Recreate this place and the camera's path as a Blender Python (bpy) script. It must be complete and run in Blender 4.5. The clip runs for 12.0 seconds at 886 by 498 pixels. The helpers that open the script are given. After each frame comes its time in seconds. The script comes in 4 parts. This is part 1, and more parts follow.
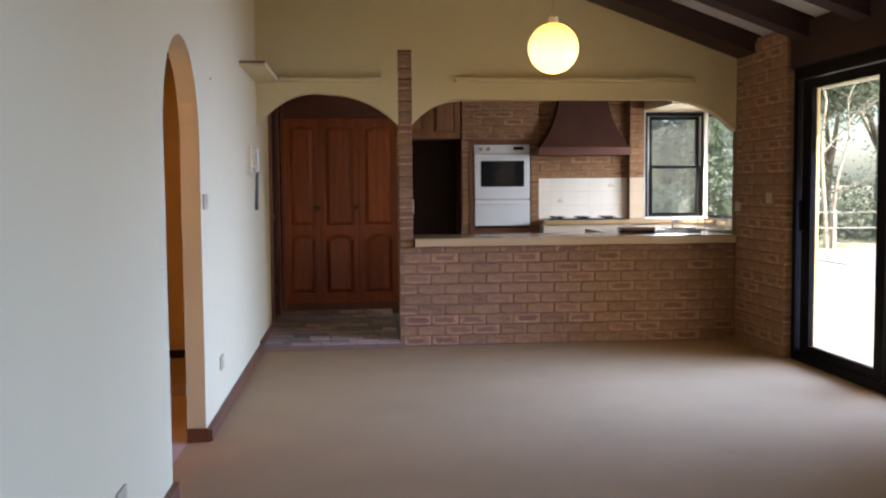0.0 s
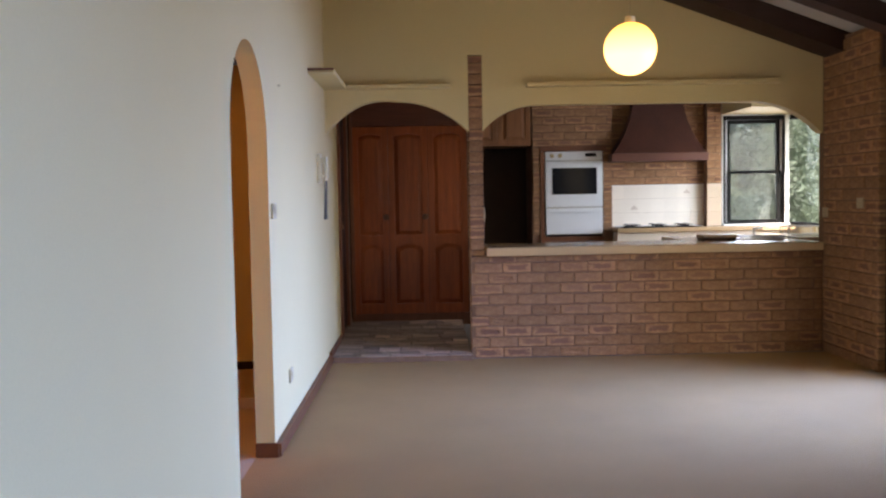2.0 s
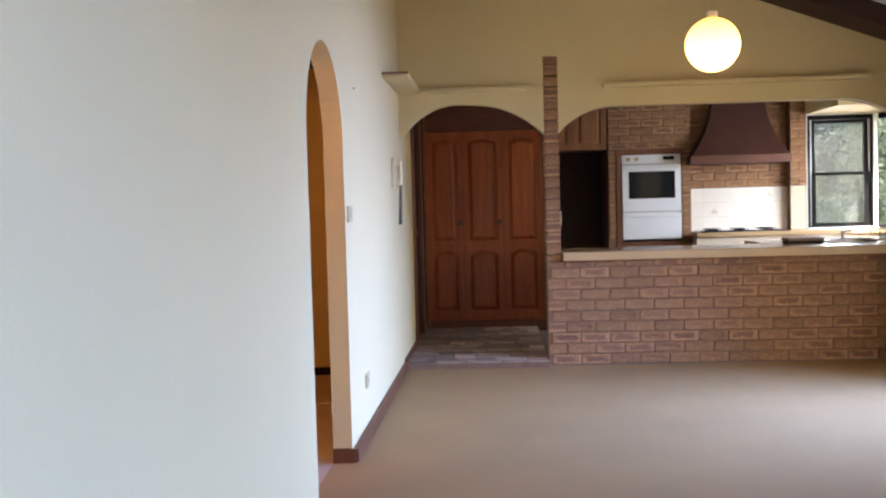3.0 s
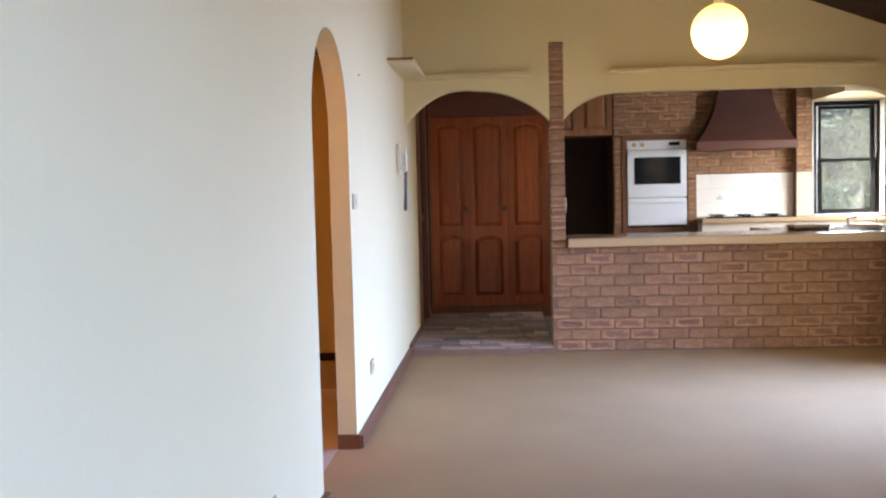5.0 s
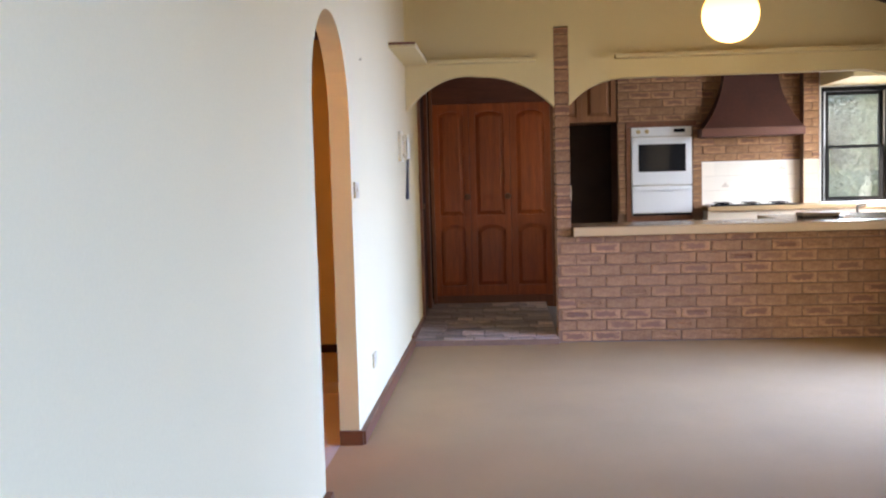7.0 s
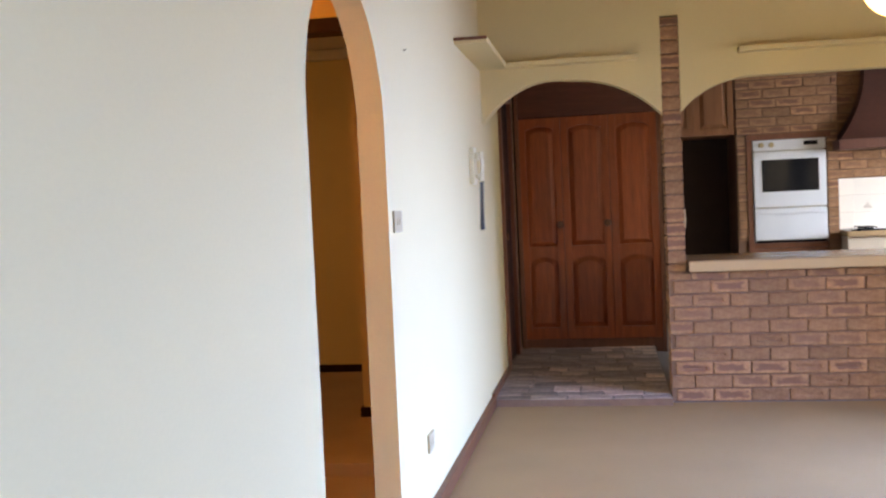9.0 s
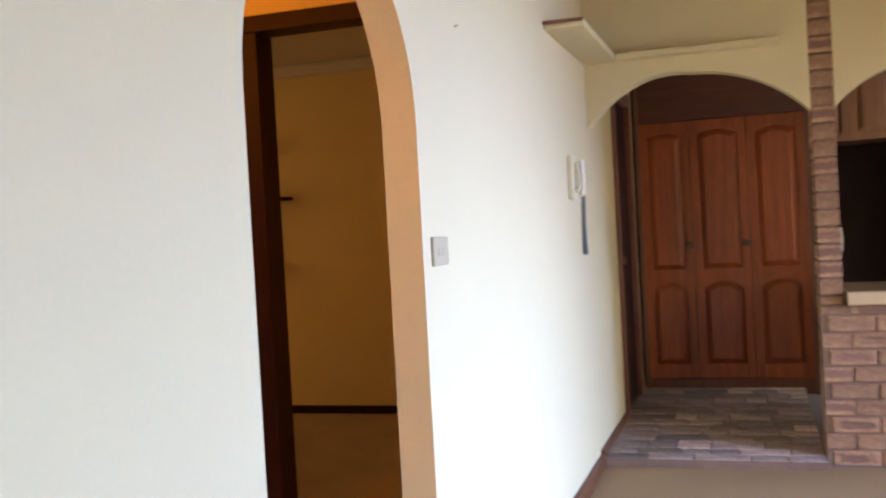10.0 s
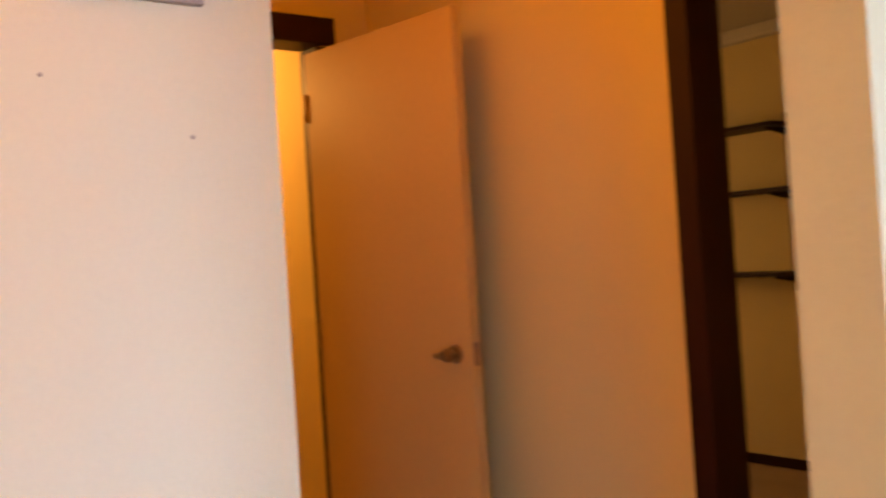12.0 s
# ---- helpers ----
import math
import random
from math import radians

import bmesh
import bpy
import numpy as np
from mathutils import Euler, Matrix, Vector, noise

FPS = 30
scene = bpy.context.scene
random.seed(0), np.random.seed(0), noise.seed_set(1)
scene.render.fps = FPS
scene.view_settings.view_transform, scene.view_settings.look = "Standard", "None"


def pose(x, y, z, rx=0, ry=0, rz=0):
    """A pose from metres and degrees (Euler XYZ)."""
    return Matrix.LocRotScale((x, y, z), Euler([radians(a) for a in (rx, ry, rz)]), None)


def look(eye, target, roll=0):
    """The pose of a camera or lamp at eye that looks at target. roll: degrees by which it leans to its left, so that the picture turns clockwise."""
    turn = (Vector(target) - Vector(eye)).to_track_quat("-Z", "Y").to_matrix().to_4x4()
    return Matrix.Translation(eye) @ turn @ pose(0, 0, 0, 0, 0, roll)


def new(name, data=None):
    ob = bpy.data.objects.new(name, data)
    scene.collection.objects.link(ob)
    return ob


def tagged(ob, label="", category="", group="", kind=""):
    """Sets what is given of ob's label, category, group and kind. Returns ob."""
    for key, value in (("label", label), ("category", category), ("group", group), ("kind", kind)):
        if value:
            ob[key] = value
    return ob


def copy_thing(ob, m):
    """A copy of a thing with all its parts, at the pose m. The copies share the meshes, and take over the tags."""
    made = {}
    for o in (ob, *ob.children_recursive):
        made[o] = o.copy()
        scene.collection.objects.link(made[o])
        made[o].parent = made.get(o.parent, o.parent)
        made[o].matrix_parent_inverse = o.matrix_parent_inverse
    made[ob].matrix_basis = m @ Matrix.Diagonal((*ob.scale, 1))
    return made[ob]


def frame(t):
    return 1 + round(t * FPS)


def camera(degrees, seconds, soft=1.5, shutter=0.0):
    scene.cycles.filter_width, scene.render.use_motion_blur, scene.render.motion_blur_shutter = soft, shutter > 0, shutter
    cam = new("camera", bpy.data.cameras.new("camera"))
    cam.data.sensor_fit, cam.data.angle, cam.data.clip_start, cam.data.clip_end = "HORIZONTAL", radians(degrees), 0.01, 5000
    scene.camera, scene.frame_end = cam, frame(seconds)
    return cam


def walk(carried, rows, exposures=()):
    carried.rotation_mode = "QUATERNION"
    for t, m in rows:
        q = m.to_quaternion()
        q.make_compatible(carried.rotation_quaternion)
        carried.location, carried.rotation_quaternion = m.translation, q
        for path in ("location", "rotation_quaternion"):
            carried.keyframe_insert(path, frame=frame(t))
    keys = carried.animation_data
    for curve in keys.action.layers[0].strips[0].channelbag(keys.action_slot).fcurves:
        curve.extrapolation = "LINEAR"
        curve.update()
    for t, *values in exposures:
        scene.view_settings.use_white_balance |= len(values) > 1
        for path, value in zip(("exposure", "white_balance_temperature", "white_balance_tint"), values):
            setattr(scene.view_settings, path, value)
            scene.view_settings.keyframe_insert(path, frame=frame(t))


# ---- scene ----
def eye_pose(x, y, z, yaw, pitch, roll):
    return pose(x, y, z, 0, 0, yaw) @ pose(0, 0, 0, 90 + pitch) @ pose(0, 0, 0, 0, 0, roll)


cam = camera(50.0, 12.0, soft=2.2, shutter=0.4)
walk(cam, (
    (0, eye_pose(0.796, -7.644, 1.269, -5.02, -3.82, -0.49)),
    (0.5, eye_pose(0.758, -7.601, 1.261, -5.04, -3.69, -0.52)),
    (1, eye_pose(0.771, -7.547, 1.268, -4.40, -3.61, -0.54)),
    (1.5, eye_pose(0.774, -7.476, 1.261, -3.06, -3.42, -0.78)),
    (2, eye_pose(0.777, -7.458, 1.256, -0.95, -3.19, -1.02)),
    (2.5, eye_pose(0.748, -7.439, 1.235, 1.71, -2.79, -1.35)),
    (3, eye_pose(0.745, -7.368, 1.218, 3.35, -2.53, -1.58)),
    (5, eye_pose(0.746, -7.374, 1.237, 3.67, -3.51, -1.44)),
    (5.5, eye_pose(0.741, -7.373, 1.241, 3.62, -3.79, -1.43)),
    (6, eye_pose(0.747, -7.384, 1.242, 3.62, -4.05, -1.46)),
    (6.5, eye_pose(0.730, -7.336, 1.241, 3.51, -4.27, -1.51)),
    (8.5, eye_pose(0.695, -6.456, 1.234, 7.16, -3.23, -2.30)),
    (9, eye_pose(0.750, -6.010, 1.236, 9.79, -2.45, -2.59)),
    (9.5, eye_pose(0.771, -5.551, 1.231, 13.12, -1.68, -2.86)),
    (10, eye_pose(0.813, -5.083, 1.246, 18.08, -1.01, -3.15)),
    (10.5, eye_pose(0.773, -4.626, 1.259, 23.81, -0.48, -3.21)),
    (11, eye_pose(0.686, -4.213, 1.277, 30.26, -0.07, -3.51)),
    (11.5, eye_pose(0.598, -3.857, 1.289, 40.36, 0.24, -4.03)),
    (12, eye_pose(0.476, -3.656, 1.290, 52.77, 0.56, -3.67)),
), exposures=((0, 1.42, 6430, 19), (1.5, 1.46, 6430, 19), (2.5, 1.54, 6430, 19), (3.0, 1.88, 6430, 19), (5.0, 2.06, 6430, 19), (6.5, 2.09, 6430, 19), (8.5, 2.09, 6480, 19), (10.0, 2.17, 6560, 19), (11.0, 2.17, 6650, 19), (11.5, 2.06, 6900, 19), (12.0, 2.10, 7400, 18)))

# ---- world, sun and large lights ----
world = bpy.data.worlds.new("world")
scene.world = world
world.use_nodes = True
wn = world.node_tree.nodes
sky = wn.new("ShaderNodeTexSky")
sky.sky_type, sky.sun_disc = "NISHITA", False
sky.sun_elevation, sky.sun_rotation = radians(37), radians(157)
sky.air_density, sky.dust_density = 1.0, 2.0
wn["Background"].inputs["Strength"].default_value = 0.15
world.node_tree.links.new(sky.outputs["Color"], wn["Background"].inputs["Color"])


def lamp(name, kind, m, energy, color, size=0.0, size_y=0.0, spread=180):
    data = bpy.data.lights.new(name, kind)
    data.energy, data.color = energy, color
    if kind == "AREA":
        data.shape, data.size, data.size_y, data.spread = "RECTANGLE", size, size_y, radians(spread)
    elif kind == "SUN":
        data.angle = radians(0.6)
    else:
        data.shadow_soft_size = size
    ob = new(name, data)
    ob.matrix_basis = m
    return ob


lamp("sun", "SUN", look((7, -12, 13), (0, 0, 0)), 5.0, (1.0, 0.95, 0.87))
# daylight in the openings of the living room and kitchen
lamp("door_daylight", "AREA", look((4.17, -1.95, 1.02), (1.2, -1.95, -0.08)), 47, (0.272, 0.44, 1.0), 1.85, 1.6, 88)
lamp("side_window_daylight", "AREA", look((4.17, -7.7, 1.28), (3.0, -7.3, 0.80)), 38, (0.23, 0.405, 1.0), 2.6, 1.4, 84)
lamp("kitchen_daylight", "AREA", look((4.45, 3.5, 1.55), (4.1, 0, 0.2)), 7, (0.80, 0.90, 1.0), 0.55, 1.05, 110)
lamp("kitchen_side_daylight", "AREA", look((5.25, 1.75, 1.5), (2.9, 3.1, 0.2)), 11, (0.76, 0.88, 1.0), 1.3, 1.05, 100)
# warm fill added to brighten the study, which has no opening here
lamp("study_fill", "AREA", look((-4.05, -0.6, 1.5), (-2.2, 0.6, 1.2)), 4.2, (1.0, 0.57, 0.20), 1.2, 1.1)
lamp("hall_bulb", "POINT", pose(-1.30, -2.6, 2.1), 3.0, (1.0, 0.345, 0.012), 0.25)
lamp("passage_bulb", "POINT", pose(-0.50, -4.5, 2.2), 6.4, (1.0, 0.52, 0.21), 0.06)
lamp("bedroom_bulb", "POINT", pose(-3.4, -2.4, 2.1), 8.5, (1.0, 0.50, 0.13), 0.06)


# ---- materials ----
def material(name, color, rough=0.6, metal=0.0, vary=0.12, scale=6.0, fine=60.0, bump=0.1, random_tint=0.0, stretch=None, second=None, coat=0.0):
    m = bpy.data.materials.new(name)
    m.use_nodes = True
    n, l = m.node_tree.nodes, m.node_tree.links
    b = n["Principled BSDF"]
    b.inputs["Roughness"].default_value, b.inputs["Metallic"].default_value = rough, metal
    b.inputs["Coat Weight"].default_value = coat
    tc = n.new("ShaderNodeTexCoord")
    mp = n.new("ShaderNodeMapping")
    mp.inputs["Scale"].default_value = stretch or (1, 1, 1)
    l.new(tc.outputs["Object"], mp.inputs["Vector"])
    big, small = n.new("ShaderNodeTexNoise"), n.new("ShaderNodeTexNoise")
    big.inputs["Scale"].default_value, big.inputs["Detail"].default_value = scale, 4
    small.inputs["Scale"].default_value, small.inputs["Detail"].default_value = fine, 6
    for t in (big, small):
        l.new(mp.outputs["Vector"], t.inputs["Vector"])
    mix = n.new("ShaderNodeMix")
    mix.data_type = "RGBA"
    dark = [c * (1 - vary) for c in (second or color)]
    light = [min(1, c * (1 + vary)) for c in color]
    mix.inputs["A"].default_value, mix.inputs["B"].default_value = (*dark, 1), (*light, 1)
    add = n.new("ShaderNodeMath")
    add.operation = "MULTIPLY_ADD"
    add.inputs[1].default_value = 0.45
    half = n.new("ShaderNodeMath")
    half.operation = "MULTIPLY"
    half.inputs[1].default_value = 0.55
    l.new(big.outputs["Fac"], half.inputs[0])
    l.new(small.outputs["Fac"], add.inputs[0])
    l.new(half.outputs[0], add.inputs[2])
    ramp = n.new("ShaderNodeMapRange")
    ramp.inputs["From Min"].default_value, ramp.inputs["From Max"].default_value = 0.3, 0.7
    l.new(add.outputs[0], ramp.inputs["Value"])
    l.new(ramp.outputs["Result"], mix.inputs["Factor"])
    out = mix.outputs["Result"]
    if random_tint:
        info, hsv, mr = n.new("ShaderNodeObjectInfo"), n.new("ShaderNodeHueSaturation"), n.new("ShaderNodeMapRange")
        mr.inputs["To Min"].default_value, mr.inputs["To Max"].default_value = 1 - random_tint, 1 + random_tint
        l.new(info.outputs["Random"], mr.inputs["Value"])
        l.new(mr.outputs["Result"], hsv.inputs["Value"])
        l.new(out, hsv.inputs["Color"])
        out = hsv.outputs["Color"]
    l.new(out, b.inputs["Base Color"])
    if bump:
        bp = n.new("ShaderNodeBump")
        bp.inputs["Strength"].default_value, bp.inputs["Distance"].default_value = bump, 0.01
        l.new(small.outputs["Fac"], bp.inputs["Height"])
        l.new(bp.outputs["Normal"], b.inputs["Normal"])
    return m


def glass_material(name, tint=(0.95, 0.98, 0.97)):
    m = bpy.data.materials.new(name)
    m.use_nodes = True
    n, l = m.node_tree.nodes, m.node_tree.links
    out = n["Material Output"]
    clear, gloss, mix = n.new("ShaderNodeBsdfTransparent"), n.new("ShaderNodeBsdfGlossy"), n.new("ShaderNodeMixShader")
    clear.inputs["Color"].default_value = (*tint, 1)
    gloss.inputs["Roughness"].default_value = 0.02
    mix.inputs[0].default_value = 0.012
    l.new(clear.outputs[0], mix.inputs[1])
    l.new(gloss.outputs[0], mix.inputs[2])
    l.new(mix.outputs[0], out.inputs["Surface"])
    return m


def screen_material(name):
    """Fine grey fly wire: mostly open, with the wires catching light."""
    m = bpy.data.materials.new(name)
    m.use_nodes = True
    n, l = m.node_tree.nodes, m.node_tree.links
    clear, wire, mix = n.new("ShaderNodeBsdfTransparent"), n.new("ShaderNodeBsdfDiffuse"), n.new("ShaderNodeMixShader")
    wire.inputs["Color"].default_value = (0.17, 0.17, 0.16, 1)
    mix.inputs[0].default_value = 0.32
    l.new(clear.outputs[0], mix.inputs[1])
    l.new(wire.outputs[0], mix.inputs[2])
    l.new(mix.outputs[0], n["Material Output"].inputs["Surface"])
    return m


def glow_material(name, color, strength):
    m = bpy.data.materials.new(name)
    m.use_nodes = True
    b = m.node_tree.nodes["Principled BSDF"]
    b.inputs["Base Color"].default_value = (*color, 1)
    b.inputs["Emission Color"].default_value = (*color, 1)
    b.inputs["Emission Strength"].default_value = strength
    return m


PLASTER = material("cream_plaster", (0.685, 0.55, 0.272), 0.75, vary=0.03, scale=1.5, fine=90, bump=0.08)
# hall plasters: cream with warm lamplight mixed into the colour, in two strengths
PALEHALL = material("pale_lamp_tinted_plaster", (0.72, 0.575, 0.295), 0.75, vary=0.03, scale=1.5, fine=90, bump=0.08)
HALLWALL = material("lamp_tinted_hall_plaster", (0.68, 0.505, 0.175), 0.75, vary=0.03, scale=1.5, fine=90, bump=0.08)
CEILING = material("white_ceiling", (0.58, 0.55, 0.50), 0.8, vary=0.03, scale=2, fine=80, bump=0.05)
CARPET = material("beige_carpet", (0.37, 0.222, 0.082), 0.95, vary=0.09, scale=2.2, fine=260, bump=0.6)
HALLCARPET = material("brown_carpet", (0.46, 0.35, 0.25), 0.95, vary=0.16, scale=2.2, fine=260, bump=0.6)
BRICK = material("brown_brick", (0.43, 0.24, 0.115), 0.85, vary=0.18, scale=9, fine=45, bump=0.5, random_tint=0.27, second=(0.29, 0.132, 0.06))
# many of the bricks carry a dark burnt streak along the middle
BN, BL = BRICK.node_tree.nodes, BRICK.node_tree.links
place, axes = BN.new("ShaderNodeTexCoord"), BN.new("ShaderNodeSeparateXYZ")
BL.new(place.outputs["Object"], axes.inputs[0])


def brick_math(op, a, b):
    node = BN.new("ShaderNodeMath")
    node.operation = op
    for socket, value in zip(node.inputs, (a, b)):
        if isinstance(value, (int, float)):
            socket.default_value = value
        else:
            BL.new(value, socket)
    return node.outputs[0]


def brick_range(value, lo, hi, start, end):
    node = BN.new("ShaderNodeMapRange")
    BL.new(value, node.inputs["Value"])
    for key, v in (("From Min", lo), ("From Max", hi), ("To Min", start), ("To Max", end)):
        node.inputs[key].default_value = v
    return node.outputs["Result"]


ragged, which = BN.new("ShaderNodeTexNoise"), BN.new("ShaderNodeObjectInfo")
ragged.inputs["Scale"].default_value = 28
ragged.noise_dimensions = "4D"
BL.new(place.outputs["Object"], ragged.inputs["Vector"])
BL.new(brick_math("MULTIPLY", which.outputs["Random"], 40.0), ragged.inputs["W"])
along = brick_math("DIVIDE", brick_math("ABSOLUTE", axes.outputs["X"], 0.0), 0.084)
across = brick_math("DIVIDE", brick_math("ABSOLUTE", axes.outputs["Z"], 0.0), 0.021)
reach = brick_math("ADD", brick_math("MAXIMUM", along, across), brick_math("MULTIPLY", brick_math("SUBTRACT", ragged.outputs["Fac"], 0.5), 1.6))
streak = brick_math("MULTIPLY", brick_range(reach, 0.7, 1.1, 1.0, 0.0), brick_range(which.outputs["Random"], 0.3, 0.75, 0.0, 0.85))
burnt = BN.new("ShaderNodeMix")
burnt.data_type = "RGBA"
burnt.inputs["B"].default_value = (0.19, 0.092, 0.056, 1)
BL.new(BN["Principled BSDF"].inputs["Base Color"].links[0].from_socket, burnt.inputs["A"])
BL.new(streak, burnt.inputs["Factor"])
BL.new(burnt.outputs["Result"], BN["Principled BSDF"].inputs["Base Color"])
# for the unseen far and back walls: brown, to soak up bounced light
FARWALL = material("bounce_cut_brown_wall", (0.25, 0.145, 0.09), 0.9, vary=0.15, scale=6, fine=60, bump=0.3)
MORTAR = material("dark_mortar", (0.235, 0.135, 0.08), 0.95, vary=0.15, scale=20, fine=120, bump=0.5)
CEDAR = material("red_stained_timber", (0.35, 0.080, 0.020), 0.34, vary=0.40, scale=3, fine=14, bump=0.12, stretch=(9, 9, 0.6), random_tint=0.1)
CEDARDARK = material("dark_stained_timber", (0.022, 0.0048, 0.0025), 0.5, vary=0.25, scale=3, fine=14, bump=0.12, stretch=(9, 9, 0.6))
BEAMWOOD = material("dark_beam_timber", (0.032, 0.010, 0.006), 0.65, vary=0.25, scale=3, fine=14, bump=0.15, stretch=(0.6, 9, 9))
SKIRT = material("brown_skirting", (0.14, 0.045, 0.012), 0.5, vary=0.2, scale=4, fine=20, bump=0.1, stretch=(4, 0.6, 8))
LAMINATE = material("tan_laminate", (0.46, 0.31, 0.165), 0.22, vary=0.06, scale=6, fine=120, bump=0.02)
WHITEENAMEL = material("white_enamel", (0.82, 0.84, 0.86), 0.25, vary=0.02, bump=0.0)
OVENGLASS = material("black_oven_glass", (0.012, 0.013, 0.016), 0.08, vary=0.2, bump=0.0)
COPPER = material("brown_copper_hood", (0.082, 0.026, 0.015), 0.6, metal=0.2, vary=0.2, scale=5, fine=40, bump=0.1)
SPLASH = material("cream_splash_tiles", (0.88, 0.81, 0.70), 0.3, vary=0.04, scale=5, fine=60, bump=0.03, random_tint=0.04)
ALU = material("dark_bronze_aluminium", (0.010, 0.009, 0.008), 0.5, metal=0.0, vary=0.15, bump=0.02)
PALEALU = material("pale_aluminium", (0.45, 0.45, 0.44), 0.45, metal=0.3, vary=0.06, bump=0.0)
WHITEPAINT = material("white_paint", (0.78, 0.77, 0.73), 0.5, vary=0.03, bump=0.03)
DARKVOID = material("dark_board_recess_shade", (0.05, 0.028, 0.02), 0.7, vary=0.2, bump=0.1)
SLATE = material("slate_floor_stone", (0.52, 0.40, 0.29), 0.5, vary=0.35, scale=5, fine=28, bump=0.35, random_tint=0.62, second=(0.17, 0.115, 0.095))
SLATEDARK = material("dark_slate_stone", (0.33, 0.25, 0.19), 0.5, vary=0.35, scale=6, fine=28, bump=0.35, random_tint=0.4, second=(0.09, 0.065, 0.055))
SLATERUST = material("rusty_slate_stone", (0.52, 0.39, 0.30), 0.5, vary=0.3, scale=6, fine=28, bump=0.35, random_tint=0.4, second=(0.24, 0.15, 0.11))
GROUT = material("slate_grout", (0.24, 0.20, 0.17), 0.9, vary=0.15, scale=30, fine=150, bump=0.3)
PLASTIC = material("ivory_plastic", (0.50, 0.39, 0.205), 0.4, vary=0.03, bump=0.0)
IVORYPHONE = material("cream_phone_plastic", (0.72, 0.62, 0.37), 0.35, vary=0.03, bump=0.0)
GOLDWOOD = material("golden_brown_timber", (0.30, 0.125, 0.045), 0.65, vary=0.25, scale=3, fine=14, bump=0.12, stretch=(9, 9, 0.6))
CORD = material("grey_cord", (0.075, 0.07, 0.065), 0.5, vary=0.05, bump=0.0)
TRIMWOOD = material("red_brown_trim_timber", (0.20, 0.075, 0.035), 0.42, vary=0.25, scale=3, fine=14, bump=0.12, stretch=(9, 9, 0.6))
HOODBAND = material("light_brown_hood_band", (0.15, 0.06, 0.038), 0.5, metal=0.2, vary=0.15, scale=5, fine=40, bump=0.08)
VENTTAN = material("tan_vent_paint", (0.40, 0.29, 0.19), 0.6, vary=0.05, bump=0.02)
CREAMBOARD = material("cream_laminate_board", (0.62, 0.52, 0.39), 0.4, vary=0.05, bump=0.02)
# column tiles: splash tile toned down to tan, as that face catches less light
TANTILE = material("dimmed_tan_column_tiles", (0.60, 0.46, 0.32), 0.35, vary=0.06, scale=5, fine=60, bump=0.03, random_tint=0.05)
STEEL = material("brushed_steel", (0.55, 0.54, 0.52), 0.3, metal=0.9, vary=0.05, bump=0.02)
BRASS = material("aged_brass", (0.30, 0.21, 0.11), 0.3, metal=0.9, vary=0.1, bump=0.02)
# cream door paint deepened to orange for the lamplight on it
DOORPAINT = material("lamp_tinted_cream_door", (0.54, 0.34, 0.10), 0.5, vary=0.04, scale=2, fine=50, bump=0.04)
CEDARDARK.node_tree.nodes["Principled BSDF"].inputs["Specular IOR Level"].default_value = 0.2
ALU.node_tree.nodes["Principled BSDF"].inputs["Specular IOR Level"].default_value = 0.06
OVENGLASS.node_tree.nodes["Principled BSDF"].inputs["Specular IOR Level"].default_value = 0.08
GLASS = glass_material("window_glass")
FLYWIRE = screen_material("grey_fly_wire")
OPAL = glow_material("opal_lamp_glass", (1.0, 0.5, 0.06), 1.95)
# painted emission gradient, as from a low bulb: paler towards the globe's foot
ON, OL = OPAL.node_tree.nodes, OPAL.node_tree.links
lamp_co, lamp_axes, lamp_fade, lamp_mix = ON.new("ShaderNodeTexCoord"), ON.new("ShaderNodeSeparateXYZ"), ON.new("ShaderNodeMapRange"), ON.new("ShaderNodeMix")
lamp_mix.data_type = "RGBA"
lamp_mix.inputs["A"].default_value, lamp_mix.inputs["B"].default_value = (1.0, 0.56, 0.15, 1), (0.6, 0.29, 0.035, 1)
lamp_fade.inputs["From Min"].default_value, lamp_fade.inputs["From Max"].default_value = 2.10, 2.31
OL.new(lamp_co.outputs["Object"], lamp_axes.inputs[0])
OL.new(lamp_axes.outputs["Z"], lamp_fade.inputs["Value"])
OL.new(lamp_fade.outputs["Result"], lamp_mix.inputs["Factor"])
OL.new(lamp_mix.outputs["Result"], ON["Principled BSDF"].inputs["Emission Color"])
CONCRETE = material("pale_concrete", (0.40, 0.38, 0.35), 0.9, vary=0.08, scale=1.2, fine=60, bump=0.2)
GRASS = material("dry_grass", (0.43, 0.40, 0.29), 0.95, vary=0.25, scale=0.6, fine=25, bump=0.4)
BARK = material("pale_gum_bark", (0.42, 0.36, 0.29), 0.9, vary=0.25, scale=3, fine=20, bump=0.4, stretch=(4, 4, 0.7))
LEAF = material("grey_green_leaves", (0.18, 0.21, 0.15), 0.6, vary=0.35, scale=0.8, fine=6, bump=0.0, random_tint=0.2)
LEAF_N, LEAF_L = LEAF.node_tree.nodes, LEAF.node_tree.links
thin, both = LEAF_N.new("ShaderNodeBsdfTranslucent"), LEAF_N.new("ShaderNodeMixShader")
thin.inputs["Color"].default_value = (0.38, 0.44, 0.34, 1)
LEAF_L.new(LEAF_N["Principled BSDF"].outputs[0], both.inputs[1])
LEAF_L.new(thin.outputs[0], both.inputs[2])
LEAF_L.new(both.outputs[0], LEAF_N["Material Output"].inputs["Surface"])
FENCEWOOD = material("weathered_fence_timber", (0.42, 0.40, 0.36), 0.85, vary=0.15, scale=4, fine=30, bump=0.2)


# ---- building helpers ----
ENTRY = 0.015  # the slate lies a low step above the carpet
